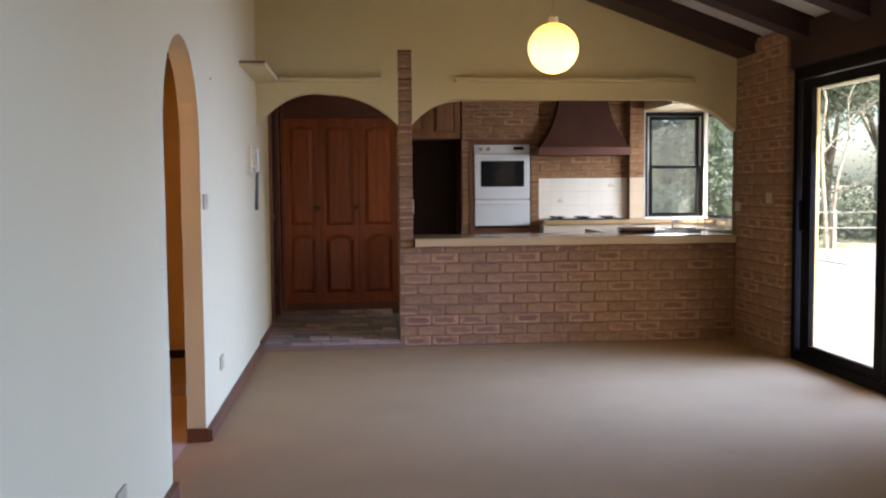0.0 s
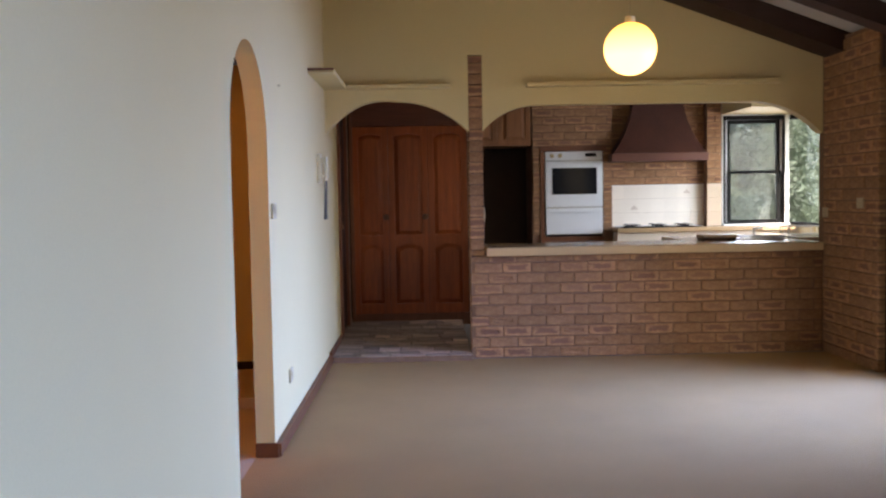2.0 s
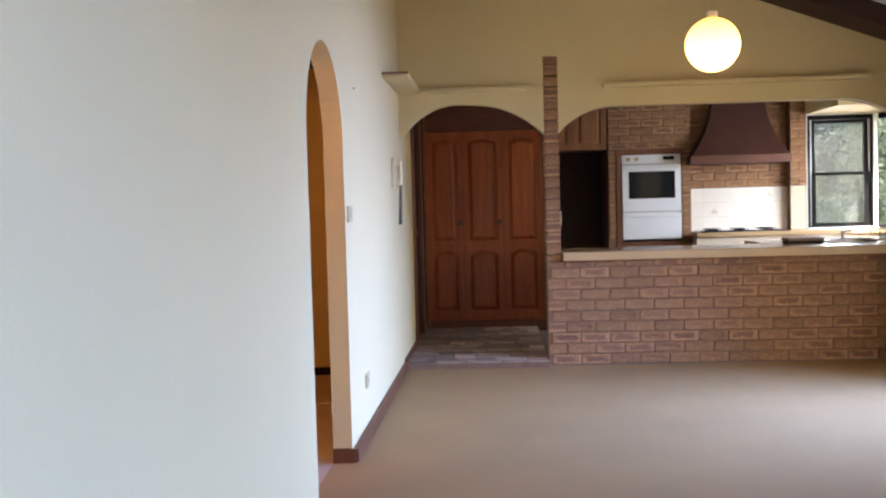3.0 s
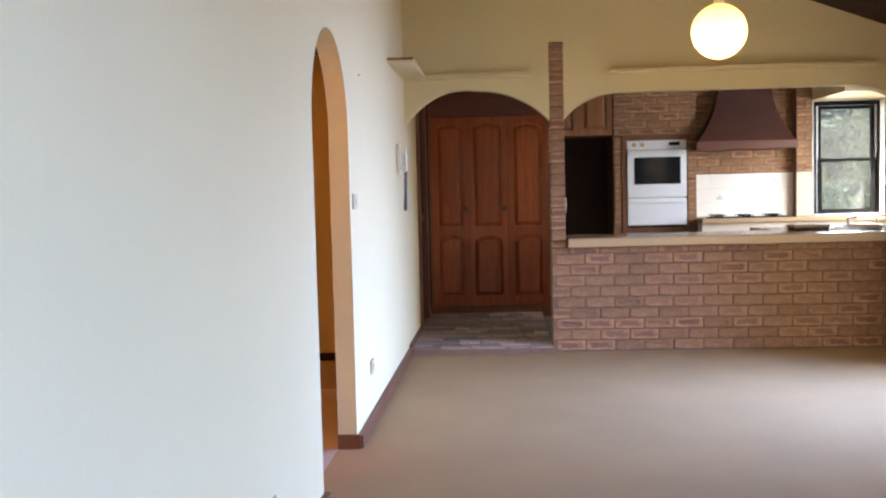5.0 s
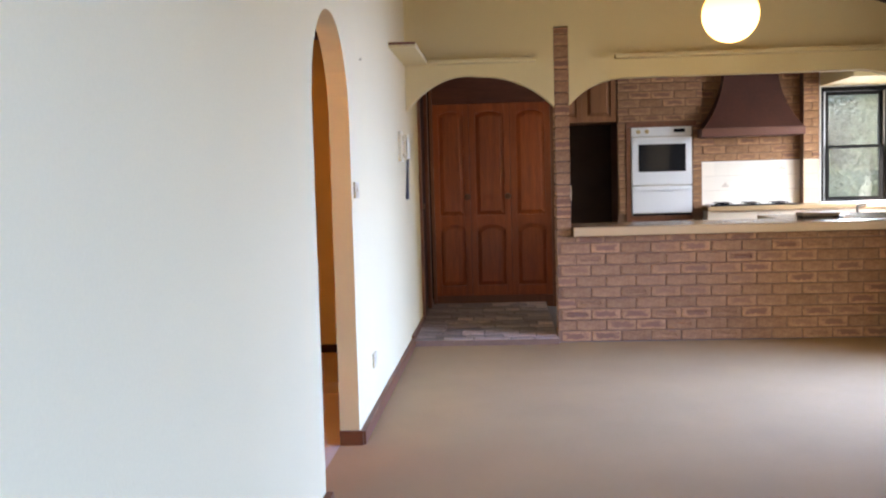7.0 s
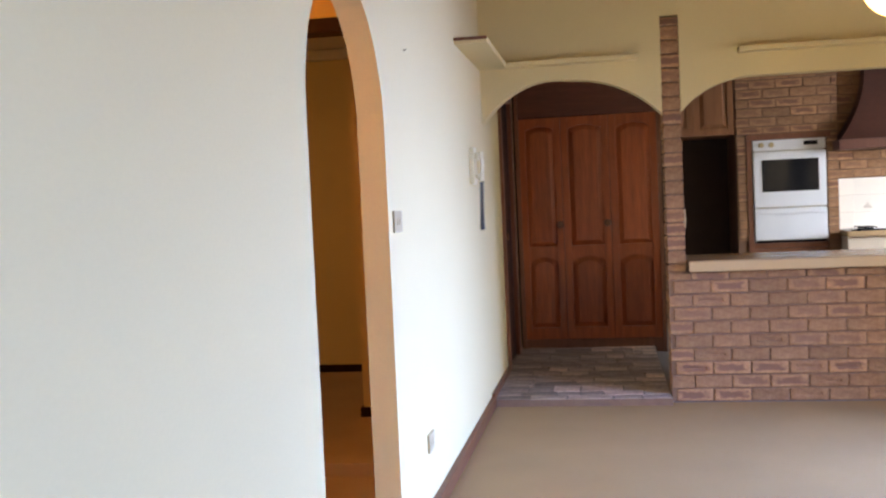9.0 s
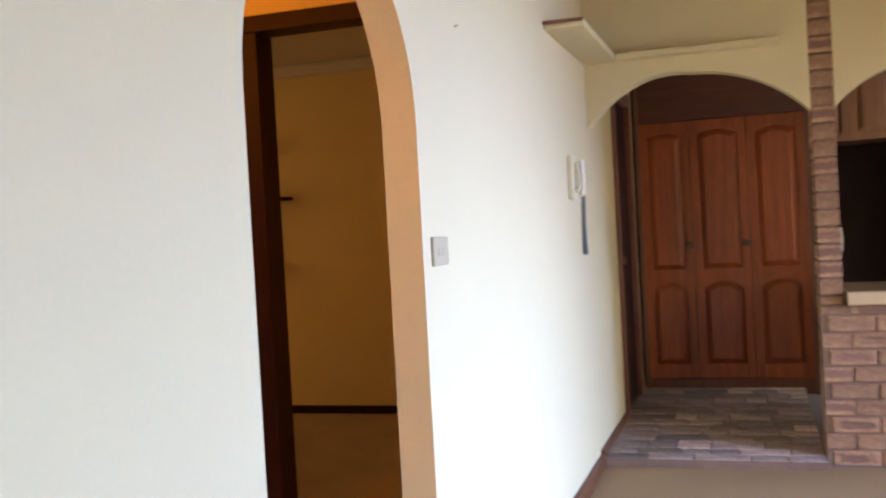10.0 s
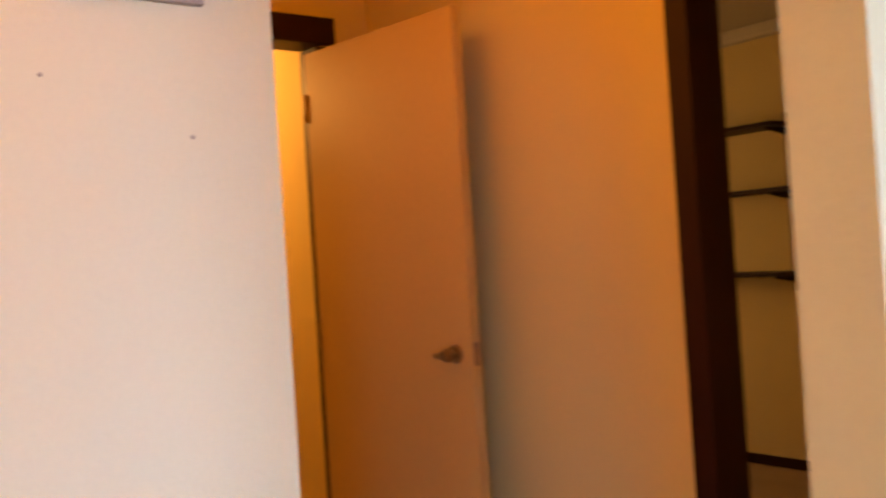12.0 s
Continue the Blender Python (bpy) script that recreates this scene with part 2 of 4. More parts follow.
FLOOR = -0.03  # what is given a foot at level zero stands on the floor

def box(bm, a, b, bevel=0.0):
    x0, y0, z0 = (min(p, q) for p, q in zip(a, b))
    x1, y1, z1 = (max(p, q) for p, q in zip(a, b))
    z0 = FLOOR if z0 == 0 else z0
    vs = [bm.verts.new(v) for v in ((x0, y0, z0), (x1, y0, z0), (x1, y1, z0), (x0, y1, z0), (x0, y0, z1), (x1, y0, z1), (x1, y1, z1), (x0, y1, z1))]
    fs = [bm.faces.new([vs[i] for i in f]) for f in ((3, 2, 1, 0), (4, 5, 6, 7), (0, 1, 5, 4), (1, 2, 6, 5), (2, 3, 7, 6), (3, 0, 4, 7))]
    if bevel:
        es = {e for f in fs for e in f.edges}
        bmesh.ops.bevel(bm, geom=list(es), offset=bevel, segments=2, affect="EDGES", profile=0.6)
    return bm


def boxes(*items, bevel=0.0):
    bm = bmesh.new()
    for a, b in items:
        box(bm, a, b, bevel)
    return bm


def mesh_from(name, bm, mat, smooth=False):
    me = bpy.data.meshes.new(name)
    bmesh.ops.recalc_face_normals(bm, faces=bm.faces[:])
    bm.to_mesh(me)
    bm.free()
    me.materials.append(mat)
    for p in me.polygons:
        p.use_smooth = smooth
    return me


def thing(name, bm, mat, label="", category="", kind="", group="", smooth=False):
    return tagged(new(name, mesh_from(name, bm, mat, smooth)), label, category, group, kind)


def root(name, at, label, category, group=""):
    ob = new(name)
    ob.empty_display_size = 0.1
    ob.matrix_basis = Matrix.Translation(at)
    return tagged(ob, label, category, group)


def part(name, bm, mat, parent, label="", smooth=False):
    ob = new(name, mesh_from(name, bm, mat, smooth))
    ob.parent = parent
    base = parent.matrix_basis if parent.parent is None else parent.parent.matrix_basis @ parent.matrix_parent_inverse @ parent.matrix_basis
    ob.matrix_parent_inverse = base.inverted()
    return tagged(ob, label)


def piece(name, me, parent, at, rot=0.0, scale=(1, 1, 1)):
    ob = new(name, me)
    ob.parent = parent
    ob.matrix_parent_inverse = parent.matrix_basis.inverted()
    ob.matrix_basis = Matrix.LocRotScale(at, Euler((0, 0, rot)), scale)
    return ob


def tube(bm, p, q, r0, r1=None, n=12):
    p, q = Vector(p), Vector(q)
    r1 = r0 if r1 is None else r1
    m = (q - p).to_track_quat("Z", "Y").to_matrix()
    a = [bm.verts.new(p + m @ Vector((r0 * math.cos(i * math.tau / n), r0 * math.sin(i * math.tau / n), 0))) for i in range(n)]
    b = [bm.verts.new(q + m @ Vector((r1 * math.cos(i * math.tau / n), r1 * math.sin(i * math.tau / n), 0))) for i in range(n)]
    for i in range(n):
        bm.faces.new((a[i], a[(i + 1) % n], b[(i + 1) % n], b[i]))
    bm.faces.new(a[::-1])
    bm.faces.new(b)
    return bm


def profile_wall(us, lows, tops, v0, v1, axis):
    """A wall that runs along an axis, with a shaped lower and upper edge."""
    bm = bmesh.new()
    lows = [FLOOR if z == 0 else z for z in lows]

    def co(u, v, z):
        return (u, v, z) if axis == "x" else (v, u, z)
    rows = [[bm.verts.new(co(u, v, z)) for u, z in zip(us, zs)] for v in (v0, v1) for zs in (lows, tops)]
    fl, ft, bl, bt = rows
    n = len(us)
    for i in range(n - 1):
        if us[i + 1] - us[i] > 1e-6:
            bm.faces.new((fl[i], fl[i + 1], ft[i + 1], ft[i]))
            bm.faces.new((bl[i + 1], bl[i], bt[i], bt[i + 1]))
            bm.faces.new((ft[i], ft[i + 1], bt[i + 1], bt[i]))
        bm.faces.new((fl[i + 1], fl[i], bl[i], bl[i + 1]))
    bm.faces.new((fl[0], ft[0], bt[0], bl[0]))
    bm.faces.new((fl[-1], bl[-1], bt[-1], ft[-1]))
    return bm


def arc_rise(d, half, rise):
    """The height of a segmental arch at a distance d from its crown."""
    r = (half * half + rise * rise) / (2 * rise)
    return math.sqrt(max(r * r - d * d, 0)) - (r - rise)


def roof(x):
    return 2.29 + 0.364 * (3.9 - x)


# ---- living room shell ----
XR, YB, WT, PANTRY_Y = 3.91, -10.0, 0.095, 2.0
thing("ground", boxes(((-300, -300, -0.42), (300, 400, -0.22))), GRASS, "dry grass paddock reaching to the horizon", "ground", "structure")
thing("floor", boxes(((-WT, YB, -0.2), (XR + 0.2, -0.1, FLOOR)), ((1.117, -0.1, -0.2), (XR + 0.2, -0.02, FLOOR))), CARPET, "plain beige wall-to-wall carpet", "floor", "structure")
thing("pavement", boxes(((4.12, -11, -0.22), (9.5, 7.0, -0.06)), ((9.5, -11, -0.22), (30, 11.5, -0.2))), CONCRETE, "pale sunlit concrete patio paving", "pavement", "structure")

# left wall with its round-headed arch and the entry door opening
AY0, AY1, SPRING = -3.64, -2.76, 1.52
us, lows = [YB, AY0], [0, 0]
for i in range(25):
    a = math.pi * i / 24
    us.append((AY0 + AY1) / 2 - math.cos(a) * (AY1 - AY0) / 2)
    lows.append(SPRING + math.sin(a) * (AY1 - AY0) / 2)
us += [AY1, 0.95, 0.95, 1.78, 1.78, 2.7]
lows += [0, 0, 2.07, 2.07, 0, 0]
thing("wall_left", profile_wall(us, lows, [3.88] * len(us), 0.0, -WT, "y"), PLASTER, "cream plastered wall with a round-headed archway", "wall", "structure")

# end wall over the two arches
us, lows = [], []
for i in range(21):
    u = 1.117 * i / 20
    us.append(u)
    lows.append(1.755 + arc_rise(u - 0.5585, 0.5585, 0.245) + (0.028 * math.sin(math.pi * u / 0.5585) if u < 0.5585 else 0.0))
us += [1.117, 1.227]
lows += [2.349, 2.349]
for i in range(13):
    u = 1.227 + 0.423 * i / 12
    us.append(u)
    lows.append(1.755 + arc_rise(0.423 - 0.423 * i / 12, 0.423, 0.2))
for i in range(13):
    u = 3.33 + 0.55 * i / 12
    us.append(u)
    lows.append(1.715 + arc_rise(0.55 * i / 12, 0.55, 0.24))
us += [3.905]
lows += [1.70]
thing("wall_end", profile_wall(us, lows, [roof(u) + 0.15 for u in us], 0.0, 0.11, "x"), PLASTER, "cream plastered gable wall with two broad arches", "wall", "structure")

# right wall: short brick return, timber lintel over the sliding door
brick_return = thing("wall_right", boxes(((XR + 0.012, -0.905, 0), (4.15, 0.11, 2.40))), MORTAR, "dark brown brick return wall", "wall", "structure")
thing("wall_right_far", boxes(((3.98, -5.5, 0), (4.15, -4.4, 2.40)), ((3.98, YB, 0), (4.15, -9.1, 2.40)), ((3.98, -9.1, 0), (4.15, -5.5, 0.45)), ((3.98, -9.1, 2.05), (4.15, -5.5, 2.40))), FARWALL, "unseen wall beyond the sliding door, browned to cut bounced light", "wall", "structure")
thing("wall_back", boxes(((-WT, YB - 0.15, 0), (4.15, YB, 3.95))), FARWALL, "plain unseen wall behind the living room, browned to cut bounced light", "wall", "structure")

# sloping ceiling with rafters
bm = bmesh.new()
vs = [bm.verts.new((x, y, roof(x) + dz)) for dz in (0.155, 0.24) for x, y in ((-WT, YB), (4.4, YB), (4.4, 0.11), (-WT, 0.11))]
for f in ((0, 1, 2, 3), (7, 6, 5, 4), (0, 4, 5, 1), (1, 5, 6, 2), (2, 6, 7, 3), (3, 7, 4, 0)):
    bm.faces.new([vs[i] for i in f])
thing("ceiling", bm, CEILING, "pale sloping ceiling between dark rafters", "ceiling", "structure")
for k in range(13):
    y1, y0 = (-0.004, -0.35) if k == 0 else (-1.03 - 0.8 * (k - 1), -1.20 - 0.8 * (k - 1))
    bm = bmesh.new()
    vs = [bm.verts.new((x, y, roof(x) + dz)) for y in (y0, y1) for x, dz in ((0.0, 0), (4.35, 0), (4.35, 0.153), (0.0, 0.153))]
    for f in ((0, 1, 2, 3), (7, 6, 5, 4), (0, 4, 5, 1), (1, 5, 6, 2), (2, 6, 7, 3), (3, 7, 4, 0)):
        bm.faces.new([vs[i] for i in f])
    thing("rafter", bm, BEAMWOOD, "dark stained timber rafter under the sloping ceiling", "rafter", group="ceiling rafters")
thing("wall_plate_beam", boxes(((3.93, YB, 2.09), (4.13, -0.92, 2.40)), bevel=0.004), BEAMWOOD, "dark stained timber beam over the sliding door", "beam")

# skirting along the left wall
thing("baseboard_1", boxes(((0.001, -2.76, 0), (0.03, -0.105, 0.035)), bevel=0.003), SKIRT, "narrow brown timber skirting board", "skirting", "structure")
thing("baseboard_6", boxes(((0.001, -0.104, ENTRY), (0.022, 0.928, 0.055)), bevel=0.003), SKIRT, "narrow brown timber skirting over the slate", "skirting", "structure")
thing("step_edge", boxes(((0.031, -0.108, 0), (1.116, -0.101, ENTRY - 0.002)), bevel=0.002), MORTAR, "dark brown edge of the low entry step", "step", "structure")
thing("baseboard_2", boxes(((0.001, YB, 0), (0.03, -3.64, 0.035)), bevel=0.003), SKIRT, "narrow brown timber skirting board", "skirting", "structure")
thing("baseboard_3", boxes(((-WT, -2.76, 0), (0.018, -2.775, 0.04))), SKIRT, "narrow brown timber skirting in the archway", "skirting", "structure")

# cream ledges on the end wall
ledge = root("wall_ledge", (0.5, -0.05, 2.09), "cream painted ledge over the entry arch, returning along the wall", "ledge")
part("shelf", boxes(((0.177, -0.09, 2.09), (0.98, -0.001, 2.12)), bevel=0.004), PLASTER, ledge)
part("end_cap", boxes(((0.001, -1.060, 2.107), (0.176, -1.051, 2.123)), bevel=0.002), TRIMWOOD, ledge, "thin brown strip at the end of the ledge")
part("return_shelf", boxes(((0.001, -1.05, 2.09), (0.175, -0.001, 2.12)), bevel=0.004), PLASTER, ledge)
ledge = root("wall_ledge", (2.55, -0.05, 2.09), "long cream painted ledge over the kitchen bar arch", "ledge")
part("shelf", boxes(((1.57, -0.09, 2.09), (3.54, -0.001, 2.12)), bevel=0.004), PLASTER, ledge)

# ---- entry behind the left arch ----
entry_floor = thing("floor_entry", boxes(((-WT, -0.1, -0.2), (1.117, 2.7, ENTRY - 0.008))), GROUT, "slate paved entry floor", "floor", "structure")
pantry_side = thing("wall_pier", boxes(((1.129, 0.012, 0), (1.217, 0.218, 2.34))), MORTAR, "slim brown brick pier between the arches", "pier", "structure")
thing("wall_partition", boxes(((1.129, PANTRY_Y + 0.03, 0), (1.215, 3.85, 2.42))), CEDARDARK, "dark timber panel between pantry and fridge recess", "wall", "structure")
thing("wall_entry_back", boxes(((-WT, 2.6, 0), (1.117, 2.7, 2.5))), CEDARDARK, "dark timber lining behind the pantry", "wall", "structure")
thing("ceiling_entry", boxes(((-WT, 0.11, 2.42), (1.2, 2.7, 2.5))), CEILING, "pale flat ceiling over the entry", "ceiling", "structure")

# ---- kitchen shell ----
kitchen_floor = thing("floor_kitchen", boxes(((1.117, -0.02, -0.2), (4.15, 4.0, FLOOR)), ((4.15, 0.05, -0.2), (4.33, 4.0, FLOOR)), ((4.33, 0.70, -0.2), (4.9, 4.0, FLOOR))), GROUT, "dark kitchen floor", "floor", "structure")
thing("ceiling_kitchen", boxes(((1.2, 0.11, 2.42), (4.95, 4.0, 2.5))), CEILING, "pale flat kitchen ceiling", "ceiling", "structure")
thing("wall_kitchen_bulkhead", boxes(((4.1, 2.2, 2.11), (4.85, 3.18, 2.42))), PLASTER, "cream bulkhead over the kitchen window", "bulkhead", "structure")
thing("wall_kitchen_back", boxes(((1.215, 3.85, 0), (4.13, 3.95, 2.42))), MORTAR, "brown brick kitchen wall", "wall", "structure")
thing("wall_kitchen_window", boxes(((4.098, 3.18, 0), (4.95, 3.3, 0.868)), ((4.098, 3.18, 2.098), (4.95, 3.3, 2.42))), WHITEPAINT, "white wall round the kitchen window", "wall", "structure")
thing("wall_kitchen_right", boxes(((4.85, 0.75, 0), (4.95, 3.18, 0.868)), ((4.85, 0.75, 2.098), (4.95, 3.18, 2.42)), ((4.85, 0.75, 0.868), (4.95, 0.80, 2.098)), ((4.30, 0.65, 0), (4.95, 0.75, 2.42)), ((4.30, 0.0, 0), (4.36, 0.65, 2.42)), ((4.152, 0.0, 0), (4.30, 0.10, 2.42))), PLASTER, "cream kitchen side wall with a window", "wall", "structure")

# ---- hall, study and bedroom beyond the round-headed arch ----
HY = -1.70
thing("floor_hall", boxes(((-5.0, -5.5, -0.2), (-WT, HY + 0.05, FLOOR))), HALLCARPET, "brown carpet in the hall", "floor", "structure")
thing("floor_study", boxes(((-5.0, HY + 0.05, -0.2), (-WT, 1.5, 0.035))), HALLCARPET, "brown carpet in the study", "floor", "structure")
thing("wall_hall", boxes(((-2.48, HY, 0), (-1.05, HY + 0.1, 2.45)), ((-1.05, HY, 2.11), (-WT, HY + 0.1, 2.45)), ((-0.15, HY, 0), (-WT, HY + 0.1, 2.11))), HALLWALL, "cream hall wall coloured with warm lamp light", "wall", "structure")
thing("wall_hall_pale", boxes(((-1.0, -5.5, 0), (-0.9, -2.93, 2.45)), ((-2.48, -3.03, 0), (-1.0, -2.93, 2.45))), PALEHALL, "pale hall wall that ends at a corner", "wall", "structure")
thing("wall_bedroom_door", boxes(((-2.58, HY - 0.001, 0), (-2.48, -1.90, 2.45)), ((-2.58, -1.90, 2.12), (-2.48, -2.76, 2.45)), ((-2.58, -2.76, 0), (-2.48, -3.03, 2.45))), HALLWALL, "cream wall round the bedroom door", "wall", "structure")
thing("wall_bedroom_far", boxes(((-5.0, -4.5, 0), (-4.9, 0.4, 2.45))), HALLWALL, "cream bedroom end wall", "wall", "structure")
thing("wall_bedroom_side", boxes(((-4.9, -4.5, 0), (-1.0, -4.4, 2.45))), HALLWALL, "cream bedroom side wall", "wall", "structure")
thing("wall_bedroom_near", boxes(((-4.9, HY - 0.12, 0), (-2.6, HY - 0.02, 2.45))), HALLWALL, "cream bedroom wall coloured with lamp light", "wall", "structure")
thing("ceiling_hall", boxes(((-5.0, -5.6, 2.45), (-WT, 1.5, 2.53))), CEILING, "flat white ceiling over the hall", "ceiling", "structure")
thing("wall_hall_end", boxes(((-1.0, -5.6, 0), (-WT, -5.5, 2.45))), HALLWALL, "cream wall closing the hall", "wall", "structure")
thing("wall_study_far", boxes(((-4.2, 0.90, 0), (-WT, 1.0, 2.45))), PLASTER, "cream study wall behind the shelves", "wall", "structure")
thing("wall_study_return", boxes(((-0.69, -0.64, 0.034), (-WT - 0.001, 0.899, 2.45))), PLASTER, "cream study wall projecting beside the door", "wall", "structure")
thing("wall_study_side", boxes(((-4.2, HY + 0.1, 0), (-4.1, 0.90, 2.45))), PLASTER, "cream study side wall", "wall", "structure")
thing("wall_study_near", boxes(((-4.1, HY, 0), (-2.585, HY + 0.1, 2.45))), PLASTER, "cream study wall beside the door", "wall", "structure")

# ---- brick and stone pieces ----
brick_cache = {}


def brick_mesh(length, height, depth, kind):
    key = (round(length, 3), round(height, 3), depth, kind)
    if key in brick_cache:
        return brick_cache[key]
    a, h, c = length / 2, height / 2, 0.004
    bm = bmesh.new()
    back = [bm.verts.new((x, depth, z)) for x, z in ((-a, -h), (a, -h), (a, h), (-a, h))]
    mid = [bm.verts.new((x, c, z)) for x, z in ((-a, -h), (a, -h), (a, h), (-a, h))]
    front = [bm.verts.new((x, 0, z)) for x, z in ((-a + c, -h + c), (a - c, -h + c), (a - c, h - c), (-a + c, h - c))]
    for i in range(4):
        j = (i + 1) % 4
        bm.faces.new((back[i], back[j], mid[j], mid[i]))
        bm.faces.new((mid[i], mid[j], front[j], front[i]))
    if kind and length > 0.15:
        fa, fh = a * 0.72, h * 0.36
        rim = [bm.verts.new((x, 0, z)) for x, z in ((-fa, -fh), (fa, -fh), (fa, fh), (-fa, fh))]
        low = [bm.verts.new((x, 0.006, z)) for x, z in ((-fa + 0.008, -fh + 0.005), (fa - 0.008, -fh + 0.005), (fa - 0.008, fh - 0.005), (-fa + 0.008, fh - 0.005))]
        for i in range(4):
            j = (i + 1) % 4
            bm.faces.new((front[i], front[j], rim[j], rim[i]))
            bm.faces.new((rim[i], rim[j], low[j], low[i]))
        bm.faces.new(low)
    else:
        bm.faces.new(front)
    brick_cache[key] = mesh_from("brick", bm, BRICK)
    return brick_cache[key]


rng = random.Random(7)


def lay_bricks(parent, axis, u0, u1, z0, z1, face, sign, phase=0.0, zbase=0.052, frog=0.12, unit=0.24, course=0.086):
    """Bricks on a wall face along x (facing sign*y) or along y (facing sign*x), clipped to the rectangle."""
    k = math.floor((z0 - zbase) / course)
    while zbase + course * k < z1:
        lo, hi = max(zbase + course * k, z0), min(zbase + course * (k + 1), z1)
        if hi - lo > 0.025:
            off = phase + ((unit / 2 if unit > 0.2 else 0.12) if k % 2 else 0.0)
            j = math.floor((u0 - off) / unit) - 1
            while off + unit * j < u1:
                a, b = max(off + unit * j + 0.005, u0), min(off + unit * (j + 1) - 0.005, u1)
                if b - a > 0.03:
                    me = brick_mesh(b - a, hi - lo - 0.011, 0.03, rng.random() < frog)
                    push = rng.uniform(-0.0025, 0.0025)
                    if axis == "x":
                        piece("brick", me, parent, ((a + b) / 2, face + push, (lo + hi) / 2), 0 if sign < 0 else math.pi)
                    else:
                        piece("brick", me, parent, (face + push, (a + b) / 2, (lo + hi) / 2), -math.pi / 2 if sign < 0 else math.pi / 2)
                j += 1
        k += 1


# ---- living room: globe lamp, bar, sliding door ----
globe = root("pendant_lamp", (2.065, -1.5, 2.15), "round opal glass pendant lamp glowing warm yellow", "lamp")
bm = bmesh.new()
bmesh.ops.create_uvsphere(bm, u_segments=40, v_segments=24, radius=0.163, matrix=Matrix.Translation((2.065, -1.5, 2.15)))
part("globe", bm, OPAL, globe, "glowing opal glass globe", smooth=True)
part("gallery", tube(bmesh.new(), (2.065, -1.5, 2.30), (2.065, -1.5, 2.35), 0.035, 0.03, 20), WHITEPAINT, globe)
part("cord", tube(bmesh.new(), (2.065, -1.5, 2.35), (2.065, -1.5, roof(2.065) + 0.13), 0.0025, n=8), PLASTIC, globe)
part("ceiling_rose", tube(bmesh.new(), (2.065, -1.5, roof(2.065) + 0.11), (2.065, -1.5, roof(2.065) + 0.16), 0.03, 0.05, 20), BRASS, globe)

bar_wall = thing("wall_bar", boxes(((1.12, 0.010, 0), (3.905, 0.11, 0.775))), MORTAR, "brown rustic brick half wall under the kitchen bar", "wall", "structure")

bar = root("bar_top", (2.6, 0.3, 0.775), "tan laminate breakfast bar top resting on the brick half wall", "bar top")
bm = boxes(((1.24, -0.045, 0.775), (3.90, 0.62, 0.845)), bevel=0.008)
part("slab", bm, LAMINATE, bar)
part("edge_strip", boxes(((1.243, -0.049, 0.782), (3.895, -0.0455, 0.838))), material("pale_laminate_edge", (0.58, 0.40, 0.205), 0.35, vary=0.05, bump=0.02), bar, "paler laminate edging strip")
sink_bench = root("sink_bench", (4.0, 1.0, 0.0), "tan laminate kitchen bench with an inset steel sink", "bench")
part("worktop", boxes(((2.95, 0.625, 0.795), (3.55, 1.30, 0.845)), ((3.55, 0.625, 0.795), (3.62, 1.3, 0.845)), ((3.98, 0.625, 0.795), (4.84, 1.3, 0.845)), ((3.62, 0.625, 0.795), (3.98, 0.72, 0.845)), ((3.62, 1.22, 0.795), (3.98, 1.3, 0.845))), LAMINATE, sink_bench)
part("cupboard_body", boxes(((3.0, 0.63, 0.0), (4.83, 1.26, 0.60))), CEDAR, sink_bench)
part("sink_bowl", boxes(((3.62, 0.72, 0.65), (3.98, 1.22, 0.66)), ((3.62, 0.72, 0.66), (3.63, 1.22, 0.85)), ((3.97, 0.72, 0.66), (3.98, 1.22, 0.85)), ((3.63, 0.72, 0.66), (3.97, 0.73, 0.85)), ((3.63, 1.21, 0.66), (3.97, 1.22, 0.85))), STEEL, sink_bench, "shallow stainless steel sink bowl")
tap_bm = tube(bmesh.new(), (3.8, 1.26, 0.845), (3.8, 1.26, 0.91), 0.012)
tube(tap_bm, (3.8, 1.26, 0.905), (3.8, 1.06, 0.92), 0.010)
part("tap", tap_bm, STEEL, sink_bench, "chrome swivel tap")
board = root("chopping_board", (3.22, 0.52, 0.846), "thick tan chopping board with a dark edge on the bar", "chopping board")
part("board", boxes(((3.07, 0.40, 0.866), (3.36, 0.60, 0.893)), bevel=0.006), material("pale_board_wood", (0.42, 0.31, 0.20), 0.5, vary=0.12, stretch=(1, 8, 8)), board)
part("dark_base", boxes(((3.08, 0.41, 0.846), (3.35, 0.59, 0.867))), DARKVOID, board, "dark base under the board")
tray = root("oven_tray", (3.55, 0.48, 0.846), "shallow steel tray lying on the bar", "tray")
part("base", boxes(((3.38, 0.38, 0.846), (3.74, 0.60, 0.850))), STEEL, tray)
part("rim", boxes(((3.37, 0.37, 0.846), (3.75, 0.38, 0.862)), ((3.37, 0.60, 0.846), (3.75, 0.61, 0.862)), ((3.37, 0.38, 0.846), (3.38, 0.60, 0.862)), ((3.74, 0.38, 0.846), (3.75, 0.60, 0.862))), STEEL, tray)
rack = root("dish_rack", (4.17, 1.1, 0.846), "white wire dish rack on the kitchen bench", "dish rack")
for i in range(9):
    x = 4.02 + i * 0.035
    wire = tube(bmesh.new(), (x, 0.98, 0.86), (x, 0.98, 0.93), 0.003, n=6)
    tube(wire, (x, 0.98, 0.86), (x, 1.2, 0.86), 0.003, n=6)
    tube(wire, (x, 1.2, 0.86), (x, 1.2, 0.93), 0.003, n=6)
    part("wire", wire, WHITEENAMEL, rack)
